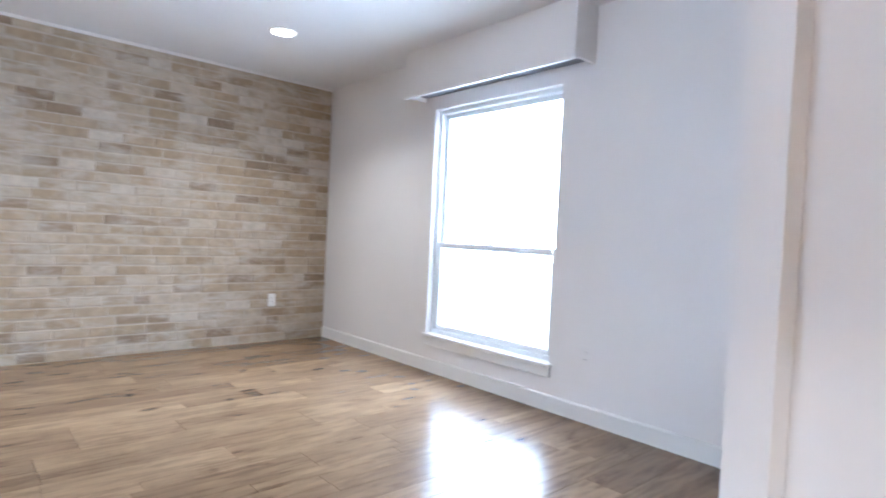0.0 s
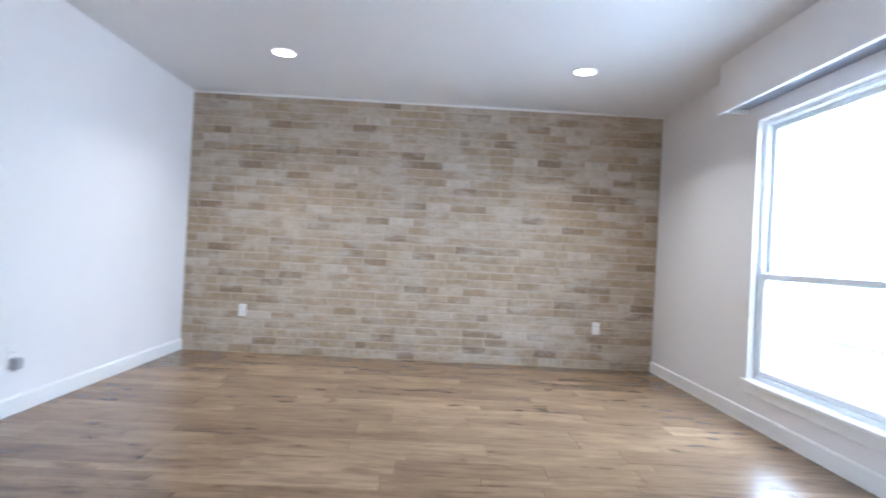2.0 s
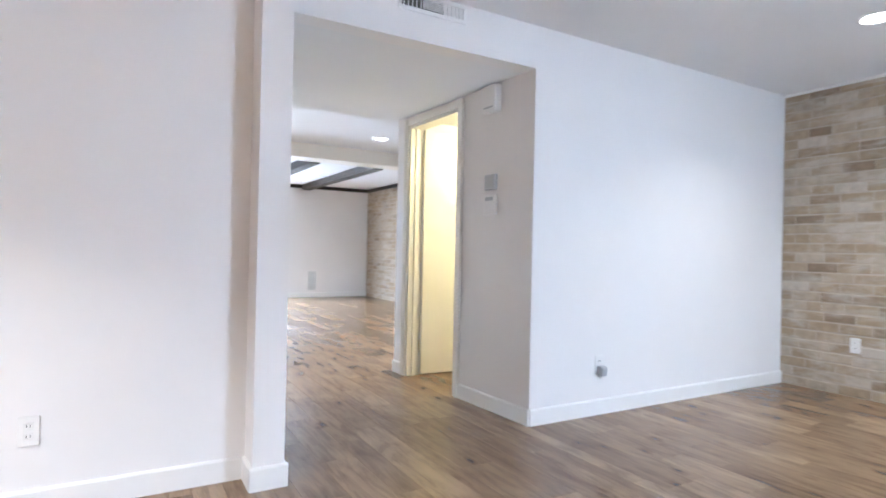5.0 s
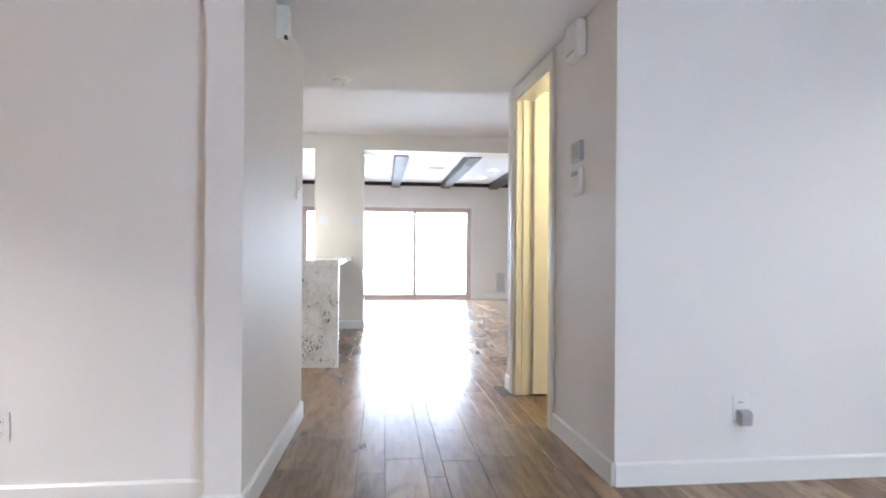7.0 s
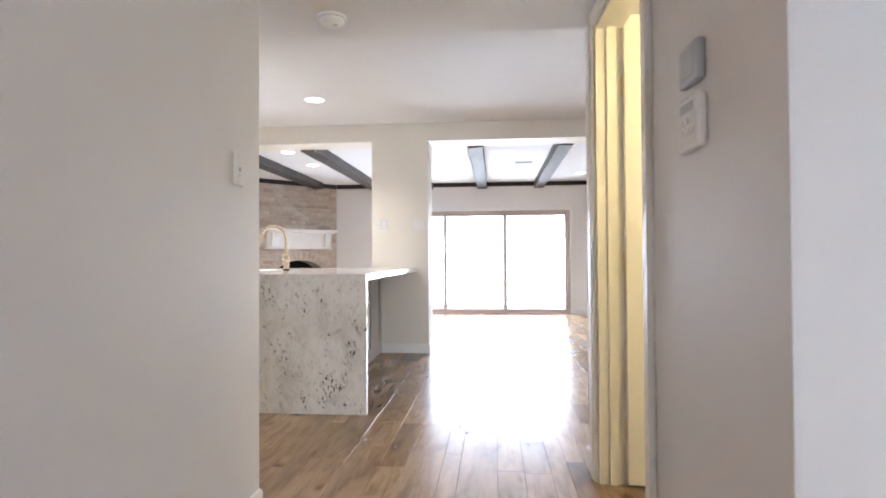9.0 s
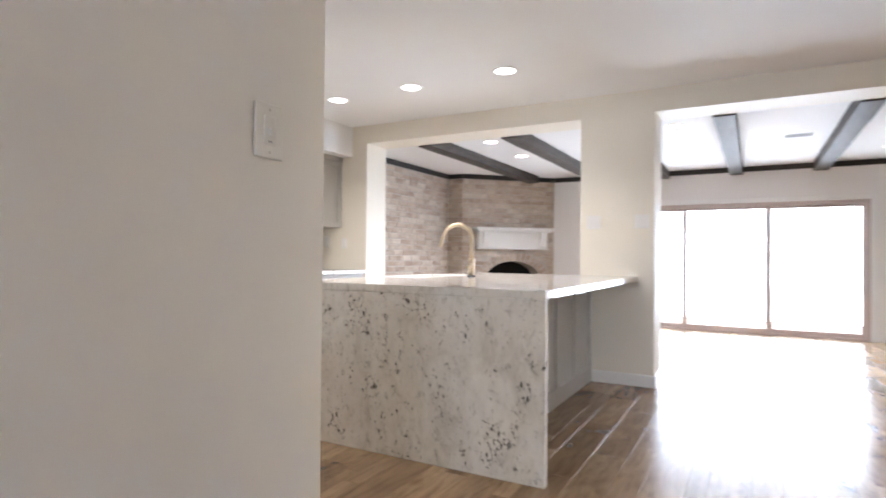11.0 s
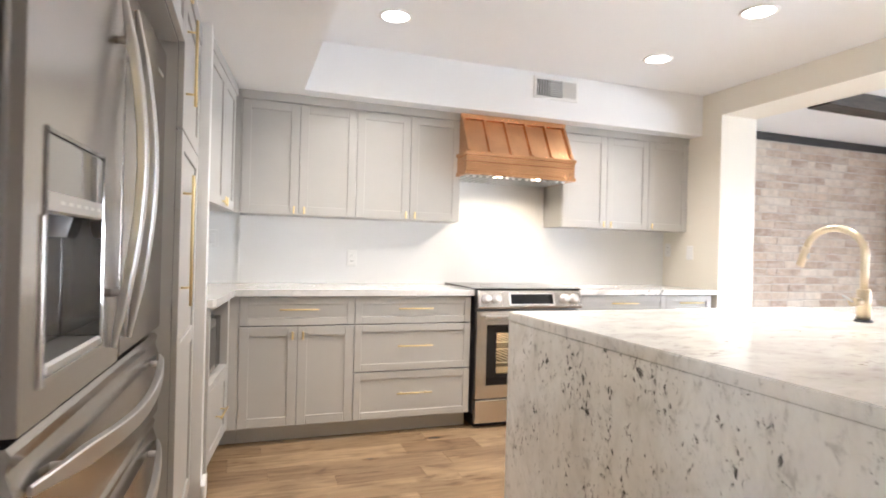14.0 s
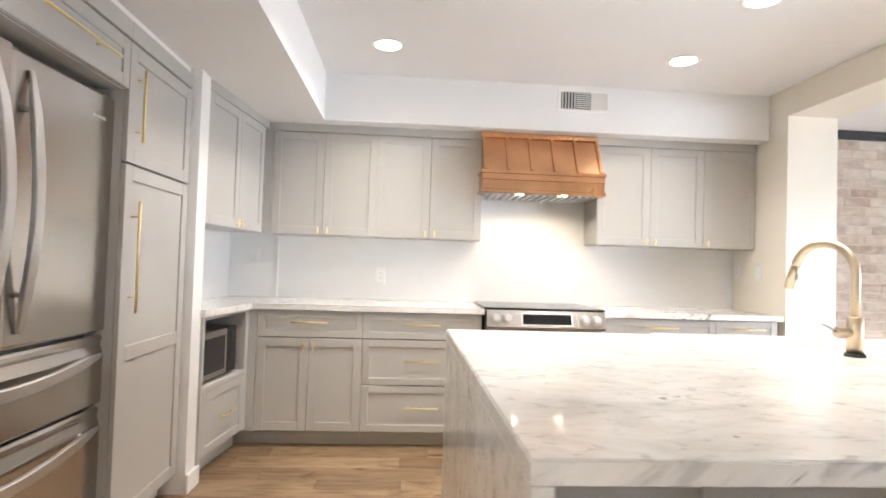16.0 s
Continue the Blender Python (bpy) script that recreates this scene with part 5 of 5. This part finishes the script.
part("test_button", add_lathe(bmesh.new(), (0.02, -0.01, -0.043), (0, 0, -1), [(0.010, 0), (0.010, 0.003), (0.007, 0.004)], 14), PLASTIC_G, sm, "grey test button")


# ---- bricks ----
rng = random.Random(11)
BH, BL, MJ = 0.0785, 0.225, 0.010       # course, brick and joint


def courses(length, z1, seed, course=BH, skip=None):
    """Running bond in a wall's own plane: (x0, x1, z0, z1) of every brick."""
    r = random.Random(seed)
    out = []
    n = int(round(z1 / course))
    step = z1 / n
    for k in range(n):
        x = -(BL / 2 if k % 2 else 0.0) - r.uniform(0, 0.03)
        while x < length:
            w = BL if r.random() < 0.86 else BL * r.choice((0.5, 0.75))
            a, b = max(x, 0), min(x + w - 0.005, length)
            if b - a > 0.03 and not (skip and skip((a + b) / 2, (k + 0.5) * step, (b - a) / 2)):
                out.append((a, b, k * step + MJ / 2, (k + 1) * step - MJ / 2))
            x += w
    return out


def brick_block(bm, a, b, z0, z1, r, depth=0.03):
    """One brick with chamfered, slightly uneven front edges; its face stands at about y = 0."""
    o = r.uniform(-0.0035, 0.0030)
    c = 0.004
    j = [r.uniform(-0.0025, 0.0025) for _ in range(8)]
    f = [(a + c + j[0], z0 + c + j[1]), (b - c + j[2], z0 + c + j[3]), (b - c + j[4], z1 - c + j[5]), (a + c + j[6], z1 - c + j[7])]
    e = [(a, z0), (b, z0), (b, z1), (a, z1)]
    vf = [bm.verts.new((x, o, z)) for x, z in f]
    ve = [bm.verts.new((x, o + 0.004, z)) for x, z in e]
    vb = [bm.verts.new((x, depth, z)) for x, z in e]
    bm.faces.new(vf)
    for p, q in ((vf, ve), (ve, vb)):
        for k in range(4):
            bm.faces.new((p[k], q[k], q[(k + 1) % 4], p[(k + 1) % 4]))


def joined_bricks(name, bricks, m, mat, parent, seed):
    r = random.Random(seed)
    bm = bmesh.new()
    for b in bricks:
        brick_block(bm, *b, r)
    ob = part(name, bm, mat, parent)
    ob.matrix_world = m
    ob["kind"] = "stuff"
    return ob


# front room
MB = pose(XE, 0.03, 0, 0, 0, -90)
LB = 0.03 - YS
wb = structure("wall_brick", box(0, LB, 0.0035, 0.10, 0, Z_FRONT), MORTAR, "limewashed buff brick accent wall")
wb.matrix_world = MB
bricks = courses(LB, Z_FRONT, 3)
full = [b for b in bricks if abs(b[1] - b[0] - (BL - 0.005)) < 1e-4 and 0.9 < (b[0] + b[1]) / 2 < 3.4]
full = full[:300]
chosen = set(full)
joined_bricks("brick_field", [b for b in bricks if b not in chosen], MB, BRICK, wb, 5)
shapes = []
for k in range(8):
    bm = bmesh.new()
    h2, w2 = (bricks[0][3] - bricks[0][2]) / 2, (BL - 0.005) / 2
    brick_block(bm, -w2, w2, -h2, h2, random.Random(50 + k))
    me = bpy.data.meshes.new("brick")
    bmesh.ops.recalc_face_normals(bm, faces=bm.faces)
    bm.to_mesh(me)
    bm.free()
    me.materials.append(BRICK)
    shapes.append(me)
for b in full:
    ob = new("brick", rng.choice(shapes))
    ob.parent = wb
    ob.location = ((b[0] + b[1]) / 2, 0, (b[2] + b[3]) / 2)

# living room: west wall, chimney breast and east wall
MW = pose(-2.15, Y_PASS2, 0, 0, 0, 90)
lw = structure("wall_brick_west", box(0, 8.05 - Y_PASS2, 0.0035, 0.11, 0, Z_LIV), MORTAR_RED, "pale pinkish brick wall")
lw.matrix_world = MW
joined_bricks("brick_field", courses(8.05 - Y_PASS2, Z_LIV, 7), MW, BRICK_RED, lw, 8)
MS = pose(-2.15, 8.05, 0, 0, 0, 0)
ls = structure("wall_brick_return", box(0, 0.27, 0.0035, 0.5, 0, Z_LIV), MORTAR_RED, "pale pinkish brick return beside the fireplace")
ls.matrix_world = MS
joined_bricks("brick_field", courses(0.27, Z_LIV, 9), MS, BRICK_RED, ls, 10)
ME = pose(XE, YN, 0, 0, 0, -90)
le = structure("wall_brick_east", box(0, YN - Y_PASS2, 0.0035, 0.10, 0, Z_LIV), MORTAR, "pale limewashed brick wall in strong daylight")
le.matrix_world = ME
joined_bricks("brick_field", courses(YN - Y_PASS2, Z_LIV, 12), ME, BRICK, le, 13)

# fireplace breast with its arched opening
FL, AC, AW, AS, AR = 1.615, 0.88, 0.50, 0.66, 0.34      # length, arch centre, half width, spring, rise


def arch_z(x):
    t = max(0.0, 1 - ((x - AC) / AW) ** 2)
    return AS + AR * math.sqrt(t)


fp = thing("fireplace", "pale pinkish brick corner fireplace with a dark arched firebox", "fireplace")
fp.matrix_world = DIAG
bm = bmesh.new()
N = 24
arch = [(AC - AW * math.cos(math.pi * k / N), AS + AR * math.sin(math.pi * k / N)) for k in range(N + 1)]
add_prism(bm, [(0, 0), (AC - AW, 0)] + arch + [(AC + AW, 0), (FL, 0), (FL, Z_LIV), (0, Z_LIV)], "y", 0.0035, 0.30)
part("breast", bm, MORTAR_RED, fp)
bm = bmesh.new()
x0, x1 = AC - AW - 0.04, AC + AW + 0.04
for b in ((x0, x1, 0.58, 0.62, 0, 1.2), (x0 - .03, x0, 0.301, 0.62, 0, 1.2), (x1, x1 + .03, 0.301, 0.62, 0, 1.2), (x0 - .03, x1 + .03, 0.301, 0.62, 1.2, 1.25), (x0, x1, 0.301, 0.58, 0.0, 0.02)):
    add_box(bm, *b)
part("firebox", bm, SOOT, fp, "black sooty firebox")


def in_arch(x, z, hw):
    return any(z < arch_z(q) + 0.155 and abs(q - AC) < AW + 0.11 for q in (x - hw, x, x + hw)) if z > AS - 0.3 else abs(x - AC) < AW + hw


bf = courses(FL, Z_LIV, 15, skip=in_arch)
bm = bmesh.new()
r15 = random.Random(16)
for b in bf:
    brick_block(bm, *b, r15)
f0 = part("brick_field", bm, BRICK_RED, fp)
f0["kind"] = "stuff"
for k in range(19):
    t = math.pi * (k + 0.5) / 19
    ex, ez = AC - AW * math.cos(t), AS + AR * math.sin(t)
    nx, nz = -math.cos(t) / AW, math.sin(t) / AR
    ln = math.hypot(nx, nz)
    nx, nz = nx / ln, nz / ln
    bm = bmesh.new()
    brick_block(bm, -0.030, 0.030, 0.004, 0.145, r15)
    v = part("arch_brick", bm, BRICK_RED, fp)
    v.matrix_local = Matrix.Translation((ex, -0.004, ez)) @ Matrix.Rotation(math.atan2(nx, nz), 4, "Y")

# ---- floor planks ----
widths, lengths = (0.088, 0.128, 0.184), (0.46, 0.72, 0.98, 1.24)
stock = {}


def plank_shape(bm, w, ln, c=0.0011):
    g = 0.0005
    x0, x1, y0, y1 = -w / 2 + g, w / 2 - g, -ln / 2 + g, ln / 2 - g
    top = [bm.verts.new(p) for p in ((x0 + c, y0 + c, 0), (x1 - c, y0 + c, 0), (x1 - c, y1 - c, 0), (x0 + c, y1 - c, 0))]
    rim = [bm.verts.new(p) for p in ((x0, y0, -c), (x1, y0, -c), (x1, y1, -c), (x0, y1, -c))]
    low = [bm.verts.new((p.co.x, p.co.y, -0.012)) for p in rim]
    bm.faces.new(top)
    for p, q in ((top, rim), (rim, low)):
        for k in range(4):
            bm.faces.new((p[k], q[k], q[(k + 1) % 4], p[(k + 1) % 4]))


for w in widths:
    for ln in lengths:
        bm = bmesh.new()
        plank_shape(bm, w, ln)
        me = bpy.data.meshes.new("plank")
        bmesh.ops.recalc_face_normals(bm, faces=bm.faces)
        bm.to_mesh(me)
        bm.free()
        me.materials.append(WOOD)
        stock[w, ln] = me
rest = bmesh.new()
single = 0
x = -3.38
prng = random.Random(4)
while x < XE + 0.1:
    w = prng.choice(widths)
    y = YS - 0.1 - prng.uniform(0, 1.0)
    while y < YN + 0.12:
        ln = prng.choice(lengths)
        cx, cy = x + w / 2, y + ln / 2
        # planks end under the outer walls
        lo = YS - 0.08 if cx > 1.15 else -3.50
        hi = YN + 0.10 if cx > -2.2 else 0.08
        a, b = max(y, lo), min(y + ln, hi)
        if b - a < 0.02:
            y += ln
            continue
        whole = b - a > ln - 1e-6
        if whole and -0.5 < cx < 3.1 and -3.7 < cy < 3.0 and single < 300:
            single += 1
            ob = new("plank", stock[w, ln])
            ob.parent = floor
            ob.location = (cx, cy, 0)
        else:
            b0 = len(rest.verts)
            plank_shape(rest, w, b - a)
            rest.verts.ensure_lookup_table()
            for v in rest.verts[b0:]:
                v.co.x += cx
                v.co.y += (a + b) / 2
        y += ln
    x += w
pf = part("plank_field", rest, WOOD, floor)
pf["kind"] = "stuff"
